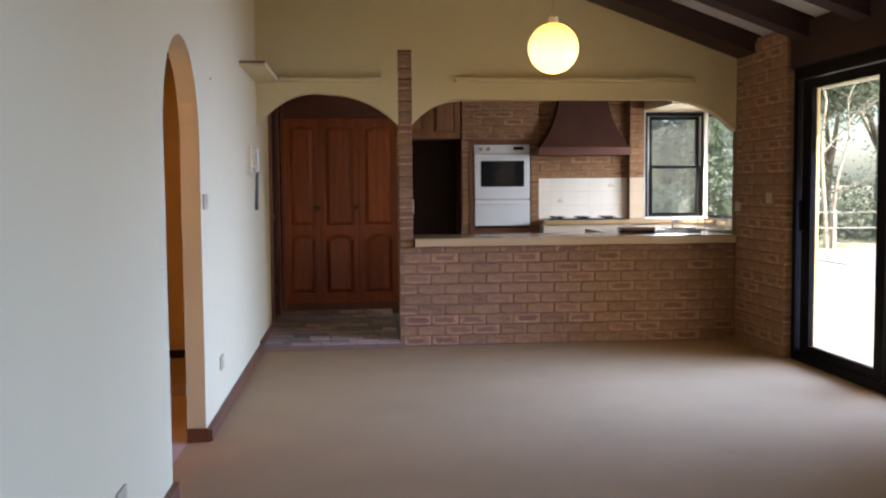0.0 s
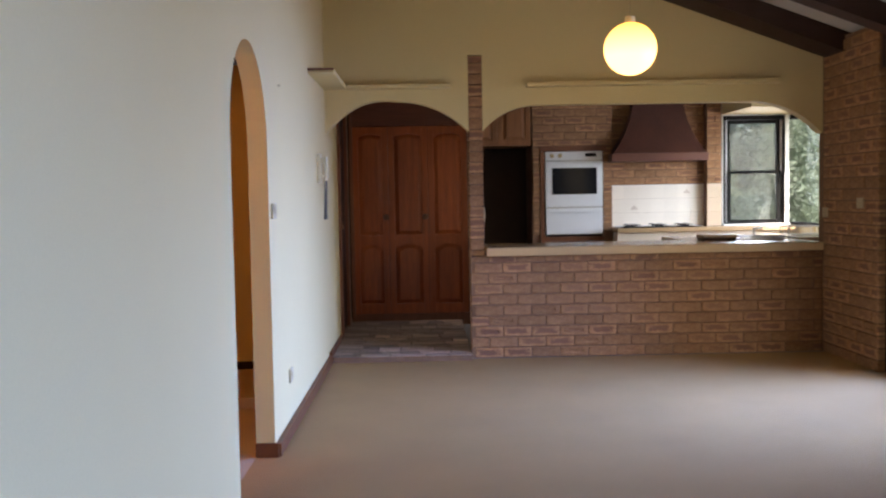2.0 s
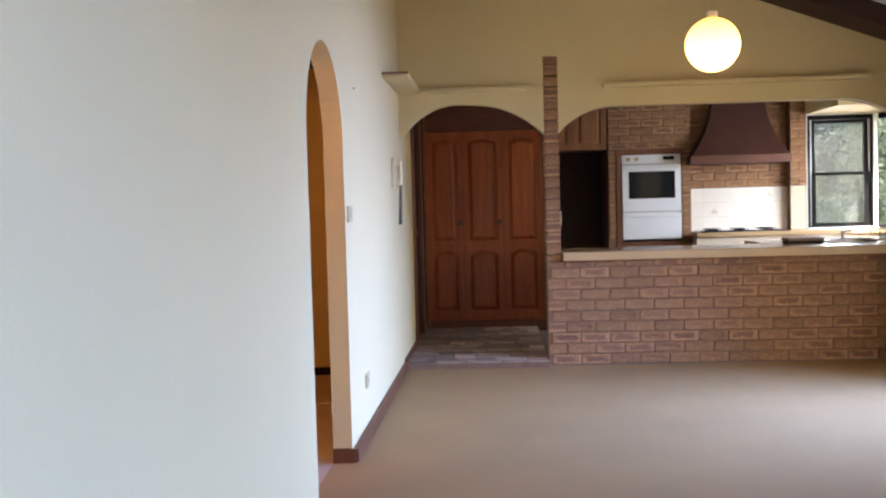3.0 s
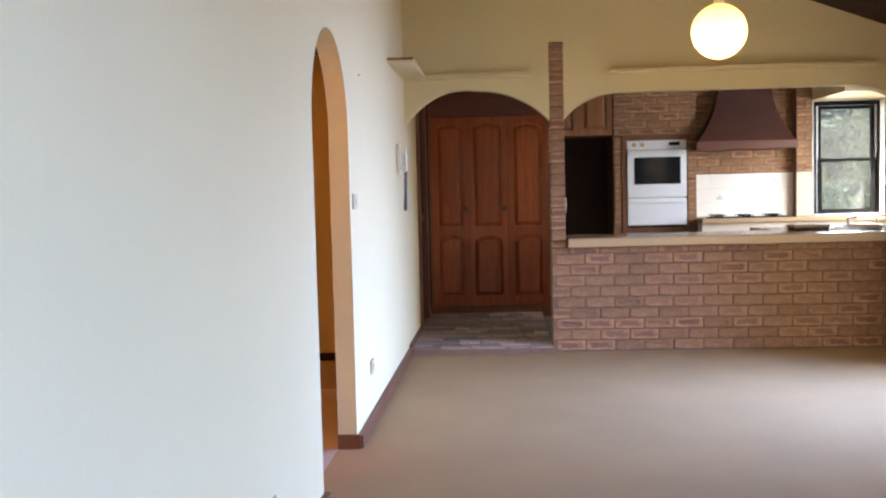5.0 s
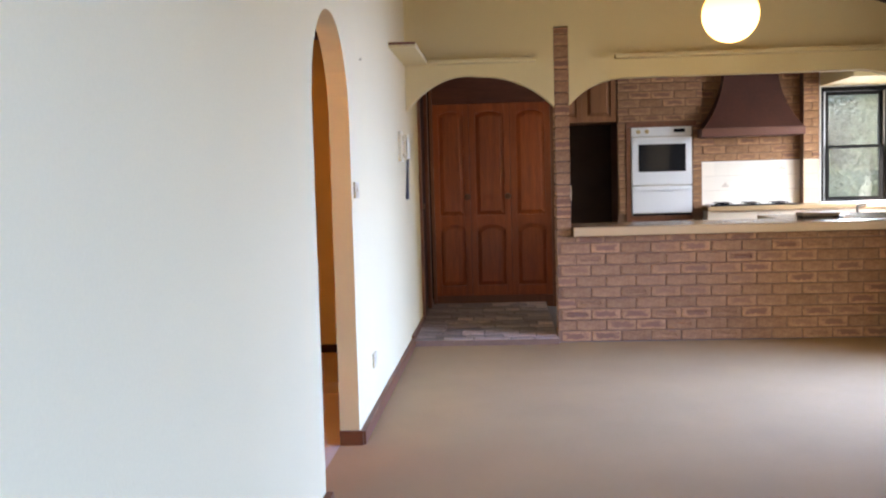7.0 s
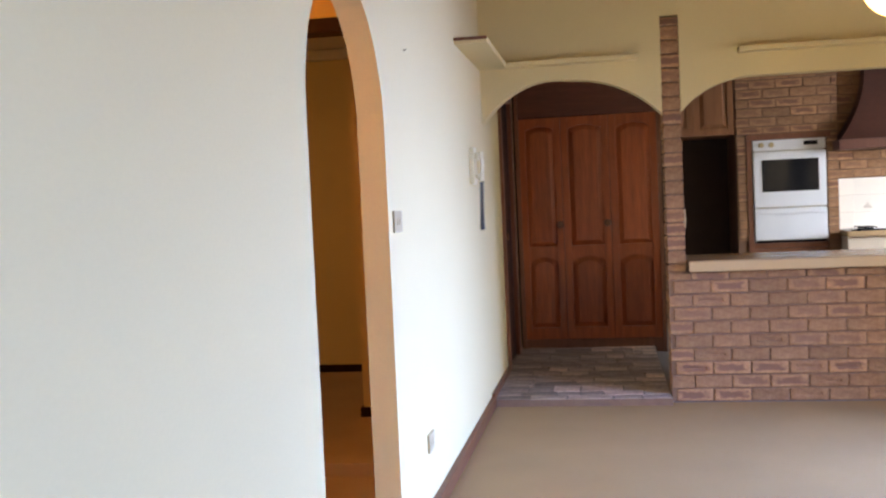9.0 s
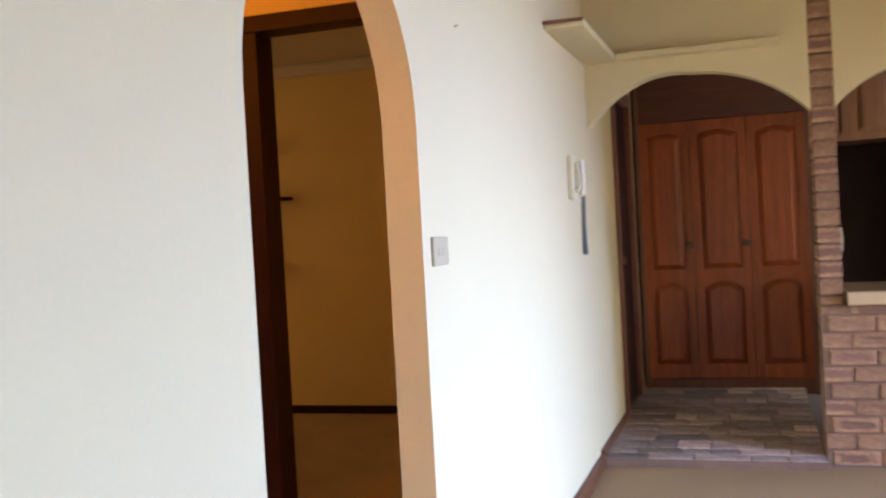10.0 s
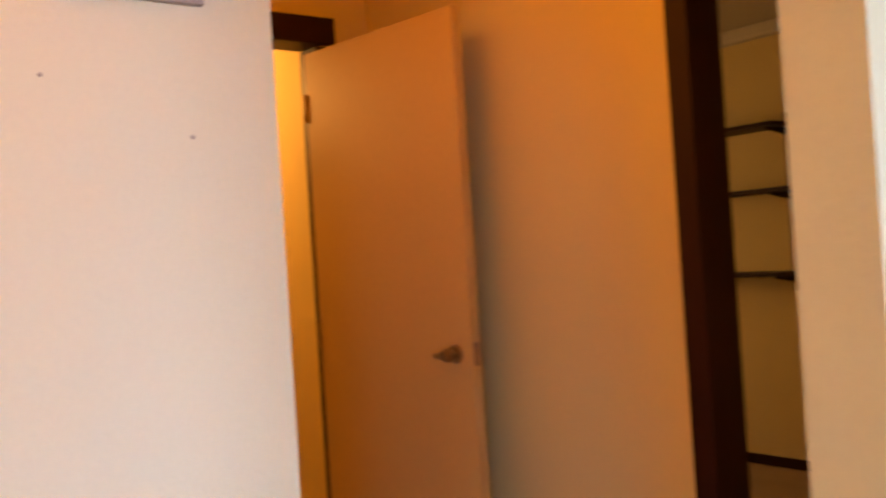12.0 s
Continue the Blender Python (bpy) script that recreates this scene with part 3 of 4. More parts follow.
rim = tube(bmesh.new(), (4.01, 0.98, 0.93), (4.31, 0.98, 0.93), 0.005, n=8)
for p, q in (((4.31, 0.98, 0.93), (4.31, 1.2, 0.93)), ((4.31, 1.2, 0.93), (4.01, 1.2, 0.93)), ((4.01, 1.2, 0.93), (4.01, 0.98, 0.93))):
    tube(rim, p, q, 0.005, n=8)
part("rim", rim, WHITEENAMEL, rack)
for x in (4.02, 4.30):
    for y in (0.99, 1.19):
        part("foot", tube(bmesh.new(), (x, y, 0.846), (x, y, 0.93), 0.004, n=6), WHITEENAMEL, rack)

slider = root("sliding_door", (4.03, -2.6, 0.0), "dark bronze aluminium sliding glass door, closed", "door")
part("track", boxes(((3.97, -4.4, 0.0), (4.10, -0.93, 0.035)), ((3.985, -4.38, 0.035), (3.995, -0.95, 0.05)), ((4.05, -4.38, 0.035), (4.06, -0.95, 0.05))), ALU, slider)
part("head", boxes(((3.965, -4.4, 2.01), (4.11, -0.93, 2.088)), bevel=0.003), ALU, slider)
part("jamb", boxes(((3.965, -0.975, 0.035), (4.11, -0.92, 2.01)), bevel=0.003), ALU, slider)
part("jamb", boxes(((3.965, -4.4, 0.035), (4.11, -4.35, 2.01)), bevel=0.003), ALU, slider)
for k, (a, b, xo) in enumerate(((-1.02, -2.12, 3.985), (-2.05, -3.22, 4.045), (-3.15, -4.33, 3.985))):
    panel = part("panel", boxes(((xo, a - 0.13, 0.05), (xo + 0.035, a, 2.0)), ((xo, b, 0.05), (xo + 0.035, b + 0.1, 2.0)), ((xo, b + 0.1, 0.05), (xo + 0.035, a - 0.13, 0.10)), ((xo, b + 0.1, 1.93), (xo + 0.035, a - 0.13, 2.0)), bevel=0.003), ALU, slider)
    pane = part("pane", boxes(((xo + 0.014, b + 0.095, 0.09), (xo + 0.020, a - 0.125, 1.94))), GLASS, panel, "clear door glass")
    pane.visible_shadow = False
part("pull_handle", boxes(((3.95, -1.075, 0.92), (3.985, -1.045, 1.14)), bevel=0.008), ALU, slider, "black upright pull handle")
thing("door_reveal", boxes(((3.972, -0.919, 0.0), (4.12, -0.907, 2.088))), BEAMWOOD, "dark timber lining beside the sliding door", "trim", "structure")


def switch_plate(at, normal, w, h, label, name, rockers, cat):
    """A wall plate; normal is the axis letter and sign of the wall face."""
    r = root(name, at, label, cat)
    x, y, z = at
    s = 1 if normal[1] == "+" else -1
    part("plate", boxes(((x, y - w / 2, z - h / 2), (x + s * 0.009, y + w / 2, z + h / 2)), bevel=0.003), PLASTIC, r)
    for i in range(rockers):
        yy = y + (i - (rockers - 1) / 2) * 0.034
        part("rocker", boxes(((x + s * 0.008, yy - 0.009, z - 0.012), (x + s * 0.0105, yy + 0.009, z + 0.012)), bevel=0.002), PLASTIC, r)
    return r


switch_plate((0.0, -2.633, 1.195), "x+", 0.128, 0.078, "pale grey two gang light switch plate on the cream wall", "light_switch", 2, "switch")
switch_plate((0.0, -2.185, 0.275), "x+", 0.118, 0.076, "pale double power outlet low on the cream wall", "power_outlet", 2, "outlet")
switch_plate((0.0, -4.5, 0.245), "x+", 0.118, 0.076, "pale power outlet low on the cream wall", "power_outlet", 2, "outlet")
switch_plate((XR, -0.65, 1.152), "x-", 0.10, 0.076, "small ivory light switch on the dark brick", "light_switch", 1, "switch")
switch_plate((XR, -0.05, 1.075), "x-", 0.10, 0.076, "small ivory power outlet on the dark brick", "power_outlet", 1, "outlet")

plate = root("light_switch", (1.229, 0.075, 1.10), "small ivory light switch on the side of the brick pier", "switch")
part("plate", boxes(((1.229, 0.036, 1.045), (1.238, 0.106, 1.16)), bevel=0.003), PLASTIC, plate)
part("rocker", boxes(((1.237, 0.060, 1.085), (1.243, 0.082, 1.12)), bevel=0.002), PLASTIC, plate)
hook = root("picture_hook", (0.0, -2.365, 1.845), "small pale picture hook in the cream wall", "hook")
part("nail", tube(bmesh.new(), (-0.002, -2.365, 1.855), (0.012, -2.365, 1.858), 0.0025, n=8), PLASTIC, hook)
part("collar", tube(bmesh.new(), (0.0, -2.365, 1.855), (0.004, -2.365, 1.856), 0.006, 0.004, 10), PLASTIC, hook)

# wall telephone beside the entry arch
phone = root("wall_telephone", (0.0, -0.59, 1.365), "cream wall telephone with a hanging dark curly cord", "telephone")
part("back_plate", boxes(((0.0, -0.65, 1.365), (0.026, -0.53, 1.575)), bevel=0.008), IVORYPHONE, phone)
part("cradle", boxes(((0.026, -0.63, 1.505), (0.048, -0.55, 1.545)), bevel=0.006), IVORYPHONE, phone)
part("rest", boxes(((0.026, -0.63, 1.395), (0.044, -0.55, 1.425)), bevel=0.006), IVORYPHONE, phone)
bm, last = bmesh.new(), None
for i in range(17):
    s = i / 16
    bow = math.sin(math.pi * s)
    half_w, half_d = 0.021 + 0.006 * (1 - bow) ** 2, 0.011 + 0.009 * (1 - bow) ** 2
    cx, cz = 0.054 + 0.010 * bow, 1.385 + 0.165 * s
    ring = [bm.verts.new((cx + half_d * math.cos(a * math.tau / 12), -0.59 + half_w * math.sin(a * math.tau / 12), cz)) for a in range(12)]
    if last:
        for a in range(12):
            bm.faces.new((last[a], last[(a + 1) % 12], ring[(a + 1) % 12], ring[a]))
    else:
        bm.faces.new(ring[::-1])
    last = ring
bm.faces.new(last)
part("handset", bm, IVORYPHONE, phone, "pale bowed telephone handset", smooth=True)
curve = bpy.data.curves.new("cord", "CURVE")
curve.dimensions, curve.bevel_depth, curve.bevel_resolution = "3D", 0.004, 1
spl = curve.splines.new("POLY")
pts = []
for i in range(260):
    s = i / 259
    z = 1.378 - 0.275 * math.sin(min(s * 1.12, 1) * math.pi / 2)
    pts.append((0.058 - 0.026 * s + 0.010 * math.cos(i * 0.8), -0.585 + 0.155 * s ** 1.6 + 0.010 * math.sin(i * 0.8), z, 1))
spl.points.add(len(pts) - 1)
for q, p in zip(spl.points, pts):
    q.co = p
tmp = bpy.data.objects.new("cord_shape", curve)
scene.collection.objects.link(tmp)
me = bpy.data.meshes.new_from_object(tmp.evaluated_get(bpy.context.evaluated_depsgraph_get()))
bpy.data.objects.remove(tmp)
me.materials.append(CORD)
cord = new("cord", me)
cord.parent = phone
cord.matrix_parent_inverse = phone.matrix_basis.inverted()
tagged(cord, "dark grey curly cord")

# ---- entry: side door and panelled pantry ----
side = root("door_entry", (-0.05, 1.36, ENTRY), "dark stained timber door in a dark frame in the entry", "door")
part("casing", boxes(((-WT - 0.01, 0.93, ENTRY), (0.022, 1.02, 2.055)), bevel=0.004), TRIMWOOD, side)
part("casing", boxes(((-WT - 0.01, 1.71, ENTRY), (0.022, 1.80, 2.055)), bevel=0.004), TRIMWOOD, side)
part("casing", boxes(((-WT - 0.01, 0.93, 2.057), (0.022, 1.80, 2.14)), bevel=0.004), TRIMWOOD, side)
leaf = part("leaf", boxes(((-0.05, 1.024, ENTRY + 0.005), (-0.012, 1.706, 2.05)), bevel=0.002), CEDARDARK, side)
part("knob", tube(bmesh.new(), (-0.012, 1.09, 1.0), (0.03, 1.09, 1.0), 0.022, 0.026, 16), BRASS, leaf, "round brass knob")

PY = 2.0


def arched_panel(bm, x0, x1, z0, z1, rise, y):
    """A raised panel with an arched head and a bevelled border."""
    n = 12
    rings = []
    for inset, depth in ((0.0, 0.016), (0.012, 0.013), (0.042, -0.004)):
        a, b, lo = x0 + inset, x1 - inset, z0 + inset
        half = (b - a) / 2
        pts = [(a, lo), (b, lo)]
        for i in range(n + 1):
            u = half - 2 * half * i / n
            pts.append(((a + b) / 2 + u, z1 - rise - inset + (arc_rise(u, half, rise) if rise else 0)))
        rings.append([bm.verts.new((x, y + depth, z)) for x, z in pts])
    for r, q in zip(rings, rings[1:]):
        for i in range(len(r)):
            j = (i + 1) % len(r)
            bm.faces.new((r[i], r[j], q[j], q[i]))
    bm.faces.new(rings[-1])
    return bm


def frame_with_holes(bm, x0, x1, z0, z1, holes, y0, y1, stile):
    """A door frame: stiles, rails and the arched spandrels above each panel."""
    box(bm, (x0, y0, z0), (x0 + stile, y1, z1), 0.003)
    box(bm, (x1 - stile, y0, z0), (x1, y1, z1), 0.003)
    last = z0
    for lo, hi, rise in holes:
        box(bm, (x0 + stile, y0 + 0.001, last), (x1 - stile, y1, lo), 0.002)
        a, b, n = x0 + stile, x1 - stile, 12
        half = (b - a) / 2
        if rise:
            us = [a + 2 * half * i / n for i in range(n + 1)]
            lows = [hi - rise + arc_rise(u - (a + b) / 2, half, rise) for u in us]
            fl = [[bm.verts.new((u, y, z)) for u, z in zip(us, zs)] for y in (y0 + 0.001, y1) for zs in (lows, [hi + 0.002] * len(us))]
            for i in range(n):
                bm.faces.new((fl[0][i], fl[0][i + 1], fl[1][i + 1], fl[1][i]))
                bm.faces.new((fl[0][i + 1], fl[0][i], fl[2][i], fl[2][i + 1]))
        last = hi
    box(bm, (x0 + stile, y0 + 0.001, last), (x1 - stile, y1, z1), 0.002)
    return bm


def panel_door(parent, name, x0, x1, z0, z1, holes, y, knob_x=None, knob_z=1.055, label="", stile=0.055, wood=None):
    wood = wood or CEDAR
    d = part(name, frame_with_holes(bmesh.new(), x0, x1, z0, z1, holes, y, y + 0.022, stile), wood, parent, label)
    for lo, hi, rise in holes:
        part("panel", arched_panel(bmesh.new(), x0 + stile, x1 - stile, lo, hi, rise, y + 0.006), wood, d)
    if knob_x:
        k = tube(bmesh.new(), (knob_x, y, knob_z), (knob_x, y - 0.016, knob_z), 0.011, 0.011, 16)
        tube(k, (knob_x, y - 0.016, knob_z), (knob_x, y - 0.040, knob_z), 0.031, 0.024, 16)
        part("knob", k, SKIRT, d, "dark round timber knob", smooth=False)
    return d


pantry = root("pantry_cupboard", (0.56, PY, ENTRY), "tall red stained timber pantry cupboard with three arched panel doors", "cupboard")
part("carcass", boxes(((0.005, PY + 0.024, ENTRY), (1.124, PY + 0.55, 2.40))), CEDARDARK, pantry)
part("plinth", boxes(((0.02, PY + 0.012, ENTRY), (1.185, PY + 0.022, 0.085))), TRIMWOOD, pantry)
part("side_frame", boxes(((0.022, PY - 0.004, ENTRY), (0.05, PY + 0.022, 2.40)), bevel=0.003), TRIMWOOD, pantry)
part("side_frame", boxes(((1.187, PY - 0.004, 0.0), (1.214, PY + 0.022, 2.40)), bevel=0.003), TRIMWOOD, pantry)
part("filler", boxes(((1.126, PY + 0.0235, 0.0), (1.214, PY + 0.029, 2.40))), TRIMWOOD, pantry)
low_hole, high_hole = (0.19, 0.79, 0.05), (0.875, 1.88, 0.0)
for x0, x1, kx in ((0.052, 0.402, 0.376), (0.406, 0.794, 0.764), (0.798, 1.184, None)):
    panel_door(pantry, "door", x0, x1, 0.09, 1.95, (low_hole, (high_hole[0], high_hole[1], 0.045 if x0 > 0.7 else 0.03)), PY, kx)
# top panel: the arch's shade is put into a darker timber colour
part("top_panel", boxes(((0.052, PY + 0.004, 1.956), (1.184, PY + 0.022, 2.395)), bevel=0.003), material("arch_shaded_red_timber", (0.13, 0.04, 0.02), 0.45, vary=0.3, scale=3, fine=14, bump=0.1, stretch=(0.8, 9, 9)), pantry, "flush red panel above the doors, darkened for the arch's shade")
baseb = thing("baseboard_4", boxes(((0.001, 1.805, ENTRY), (0.018, PY - 0.005, 0.055)), bevel=0.003), SKIRT, "narrow brown timber skirting in the entry", "skirting", "structure")

# ---- kitchen ----
oven = root("wall_oven", (2.43, 3.18, 0.778), "white enamel double wall oven with a dark glass door", "oven")
OX0, OX1, OY = 2.112, 2.752, 3.165
part("case", boxes(((OX0 + 0.01, OY + 0.03, 0.78), (OX1 - 0.01, 3.7, 1.725))), STEEL, oven)
panel = part("control_panel", boxes(((OX0, OY, 1.632), (OX1, OY + 0.04, 1.728)), bevel=0.006), WHITEENAMEL, oven)
for x in (OX0 + 0.075, OX0 + 0.165):
    k = tube(bmesh.new(), (x, OY, 1.682), (x, OY - 0.022, 1.682), 0.024, 0.020, 20)
    part("knob", k, PLASTIC, panel, "round control knob")
part("clock", boxes(((OX1 - 0.19, OY - 0.003, 1.668), (OX1 - 0.07, OY + 0.002, 1.705)), bevel=0.002), OVENGLASS, panel, "black clock display")
d = part("door", boxes(((OX0, OY - 0.006, 1.108), (OX1, OY + 0.035, 1.618)), bevel=0.008), WHITEENAMEL, oven)
part("window", boxes(((OX0 + 0.075, OY - 0.010, 1.25), (OX1 - 0.065, OY - 0.004, 1.545)), bevel=0.002), OVENGLASS, d, "dark oven door glass")
part("handle", boxes(((OX0 + 0.03, OY - 0.035, 1.575), (OX1 - 0.03, OY - 0.018, 1.60)), ((OX0 + 0.04, OY - 0.02, 1.578), (OX0 + 0.06, OY, 1.597)), ((OX1 - 0.06, OY - 0.02, 1.578), (OX1 - 0.04, OY, 1.597)), bevel=0.003), WHITEENAMEL, d, "white bar handle")
d = part("drawer", boxes(((OX0, OY - 0.006, 0.805), (OX1, OY + 0.035, 1.094)), bevel=0.008), WHITEENAMEL, oven)
part("handle", boxes(((OX0 + 0.03, OY - 0.03, 1.045), (OX1 - 0.03, OY - 0.006, 1.07)), bevel=0.004), WHITEENAMEL, d, "white finger pull")
part("vent", boxes(((OX0 + 0.01, OY, 0.778), (OX1 - 0.01, OY + 0.04, 0.80))), OVENGLASS, oven, "dark vent slot")
surround = root("oven_surround", (2.43, 3.3, 0.0), "red timber trim and cupboard round the wall oven", "oven cabinet")
part("stile", boxes(((2.056, 3.172, 0.0), (2.108, 3.75, 1.73)), bevel=0.003), TRIMWOOD, surround)
part("rail", boxes(((2.056, 3.172, 1.733), (2.80, 3.75, 1.785)), bevel=0.003), TRIMWOOD, surround)
part("shelf", boxes(((2.11, 3.175, 0.73), (2.76, 3.75, 0.776))), TRIMWOOD, surround)
panel_door(surround, "door", 2.112, 2.758, 0.09, 0.725, ((0.16, 0.65, 0.0),), 3.165, wood=TRIMWOOD)
part("base", boxes(((2.112, 3.19, 0.0), (2.758, 3.75, 0.725))), CEDARDARK, surround)

# the recess shade is painted: a near-black board closes its unlit back
thing("wall_recess", boxes(((1.216, 3.80, 0), (1.97, 3.849, 2.42))), DARKVOID, "back of the empty fridge recess, coloured dark for its shade", "wall", "structure")
over = root("overhead_cupboard", (1.59, 3.2, 1.80), "red stained timber cupboard over the fridge recess", "cupboard")
part("carcass", boxes(((1.218, 3.195, 1.80), (1.955, 3.79, 2.415))), GOLDWOOD, over)
panel_door(over, "door", 1.222, 1.585, 1.80, 2.41, ((1.86, 2.34, 0.0),), 3.17, wood=GOLDWOOD)
panel_door(over, "door", 1.589, 1.952, 1.80, 2.41, ((1.86, 2.34, 0.0),), 3.17, wood=GOLDWOOD)

# range hood with a concave flared skirt
hood = root("range_hood", (3.34, 3.1, 1.6), "dark brown flared copper range hood over the cooktop", "range hood")
bm = bmesh.new()
rings = []
for i in range(11):
    s = i / 10
    flare = (1 - s) ** 2.1
    x0, x1 = 3.10 - 0.26 * flare, 3.66 + 0.21 * flare
    y0 = 3.16 - 0.19 * flare
    z = 1.69 + 0.66 * s
    rings.append([bm.verts.new(v) for v in ((x0, y0, z), (x1, y0, z), (x1, 3.295, z), (x0, 3.295, z))])
for r, q in zip(rings, rings[1:]):
    for i in range(4):
        j = (i + 1) % 4
        bm.faces.new((r[i], r[j], q[j], q[i]))
bm.faces.new(rings[0][::-1])
bm.faces.new(rings[-1])
part("skirt", bm, COPPER, hood)
part("band", boxes(((2.818, 2.955, 1.60), (3.885, 3.295, 1.688)), bevel=0.008), HOODBAND, hood, "lighter brown hood band")
part("flue", boxes(((3.10, 3.16, 2.352), (3.66, 3.295, 2.418))), COPPER, hood)

bench = root("cooktop_bench", (4.3, 2.9, 0.0), "tan laminate bench below the hood and window", "bench")
part("worktop", boxes(((2.865, 2.90, 0.82), (4.845, 3.175, 0.868)), ((2.865, 3.175, 0.82), (3.925, 3.285, 0.868)), bevel=0.006), LAMINATE, bench)
part("cupboard_body", boxes(((2.87, 2.94, 0.0), (4.84, 3.17, 0.818))), CREAMBOARD, bench, "cream cupboard front")
cook = root("cooktop", (3.33, 3.09, 0.868), "black and steel gas cooktop with wire trivets", "cooktop")
part("tray", boxes(((2.90, 2.935, 0.869), (3.80, 3.25, 0.882)), bevel=0.004), WHITEENAMEL, cook)
part("front_trim", boxes(((2.90, 2.920, 0.869), (3.80, 2.934, 0.884))), OVENGLASS, cook)
part("knob", tube(bmesh.new(), (2.955, 2.919, 0.878), (2.955, 2.895, 0.878), 0.018, 0.015, 12), OVENGLASS, cook, "black control knob")
for cx in (3.06, 3.35, 3.64):
    for cy in (3.02, 3.17):
        b = part("burner", tube(bmesh.new(), (cx, cy, 0.883), (cx, cy, 0.893), 0.05, 0.042, 16), OVENGLASS, cook)
        t = bmesh.new()
        for a in range(4):
            c, s = math.cos(a * math.pi / 2 + 0.785), math.sin(a * math.pi / 2 + 0.785)
            tube(t, (cx + 0.02 * c, cy + 0.02 * s, 0.901), (cx + 0.085 * c, cy + 0.085 * s, 0.901), 0.005, n=6)
            tube(t, (cx + 0.085 * c, cy + 0.085 * s, 0.884), (cx + 0.085 * c, cy + 0.085 * s, 0.903), 0.005, n=6)
        part("trivet", t, OVENGLASS, b, "black wire trivet")

# kitchen brickwork cores
over_oven = thing("wall_over_oven", boxes(((1.975, 3.192, 1.788), (2.862, 3.85, 2.42)), ((1.965, 3.192, 0), (2.054, 3.85, 1.788)), ((2.768, 3.192, 0), (2.862, 3.85, 1.788))), MORTAR, "brown brick surround of the wall oven", "wall", "structure")
alcove = thing("wall_alcove", boxes(((2.862, 3.312, 0), (3.93, 3.85, 2.42))), MORTAR, "brown brick alcove behind the hood", "wall", "structure")
right_col = thing("wall_column", boxes(((3.93, 3.192, 0), (4.098, 3.85, 2.42))), MORTAR, "brown brick column beside the kitchen window", "wall", "structure")

# kitchen double-hung window and the fixed pane beside it
kw = root("window_1", (4.5, 3.2, 0.92), "dark framed double hung kitchen window", "window")
kw["kind"] = "structure"
part("window_frame", boxes(((4.115, 3.17, 0.885), (4.138, 3.29, 2.095)), ((4.787, 3.17, 0.885), (4.803, 3.29, 2.095)), ((4.138, 3.17, 2.05), (4.787, 3.29, 2.095)), ((4.138, 3.17, 0.885), (4.787, 3.29, 0.90)), bevel=0.003), ALU, kw)
for x0, x1 in ((4.140, 4.164), (4.769, 4.785)):
    part("balance_track", boxes(((x0, 3.20, 0.902), (x1, 3.28, 2.048))), PALEALU, kw, "pale aluminium balance track")
upper_sash = part("sash", boxes(((4.166, 3.23, 1.446), (4.205, 3.255, 2.047)), ((4.725, 3.23, 1.446), (4.767, 3.255, 2.047)), ((4.205, 3.23, 2.01), (4.725, 3.255, 2.047)), ((4.205, 3.23, 1.446), (4.725, 3.255, 1.474)), bevel=0.002), ALU, kw)
lower_sash = part("sash", boxes(((4.152, 3.20, 0.902), (4.205, 3.226, 1.478)), ((4.725, 3.20, 0.902), (4.785, 3.226, 1.478)), ((4.205, 3.20, 1.448), (4.725, 3.226, 1.478)), ((4.205, 3.20, 0.902), (4.725, 3.226, 0.93)), bevel=0.002), ALU, kw)
part("window_sill", boxes(((4.10, 3.12, 0.868), (4.845, 3.178, 0.884)), bevel=0.003), WHITEPAINT, kw)
part("mullion", boxes(((4.806, 3.16, 0.886), (4.849, 3.295, 2.095)), bevel=0.003), WHITEPAINT, kw, "white painted mullion")
for sash, y, lo, hi in ((lower_sash, 3.211, 0.928, 1.45), (upper_sash, 3.240, 1.472, 2.012)):
    p = part("pane", boxes(((4.203, y, lo), (4.727, y + 0.005, hi))), GLASS, sash)
    p.visible_shadow = False
fly = part("fly_screen", boxes(((4.140, 3.283, 0.902), (4.785, 3.2845, 2.048))), FLYWIRE, kw, "grey insect screen outside the sashes")
fly.visible_shadow = False
sw = root("window_2", (4.9, 2.2, 0.92), "kitchen side window with a thin dark head rail", "window")
sw["kind"] = "structure"
part("window_frame", boxes(((4.855, 0.802, 2.04), (4.94, 3.158, 2.095)), ((4.855, 0.802, 0.870), (4.94, 3.158, 0.90)), ((4.855, 0.802, 0.90), (4.94, 0.845, 2.04)), bevel=0.003), ALU, sw)
p = part("pane", boxes(((4.895, 0.843, 0.898), (4.901, 3.158, 2.042))), GLASS, sw)
p.visible_shadow = False
side_win = root("window_3", (4.05, -7.3, 0.45), "wide aluminium framed living room window", "window")
side_win["kind"] = "structure"
part("window_frame", boxes(((4.04, -9.1, 0.45), (4.10, -5.5, 0.50)), ((4.04, -9.1, 2.0), (4.10, -5.5, 2.05)), ((4.04, -9.1, 0.5), (4.10, -9.05, 2.0)), ((4.04, -5.55, 0.5), (4.10, -5.5, 2.0)), ((4.04, -7.33, 0.5), (4.10, -7.27, 2.0)), bevel=0.003), ALU, side_win)
for ya, yb in ((-9.05, -7.33), (-7.27, -5.55)):
    p = part("pane", boxes(((4.067, ya, 0.5), (4.073, yb, 2.0))), GLASS, side_win)
    p.visible_shadow = False
thing("window_reveal", boxes(((4.101, 3.176, 0.886), (4.113, 3.30, 2.096))), WHITEPAINT, "white painted window reveal", "trim", "structure")

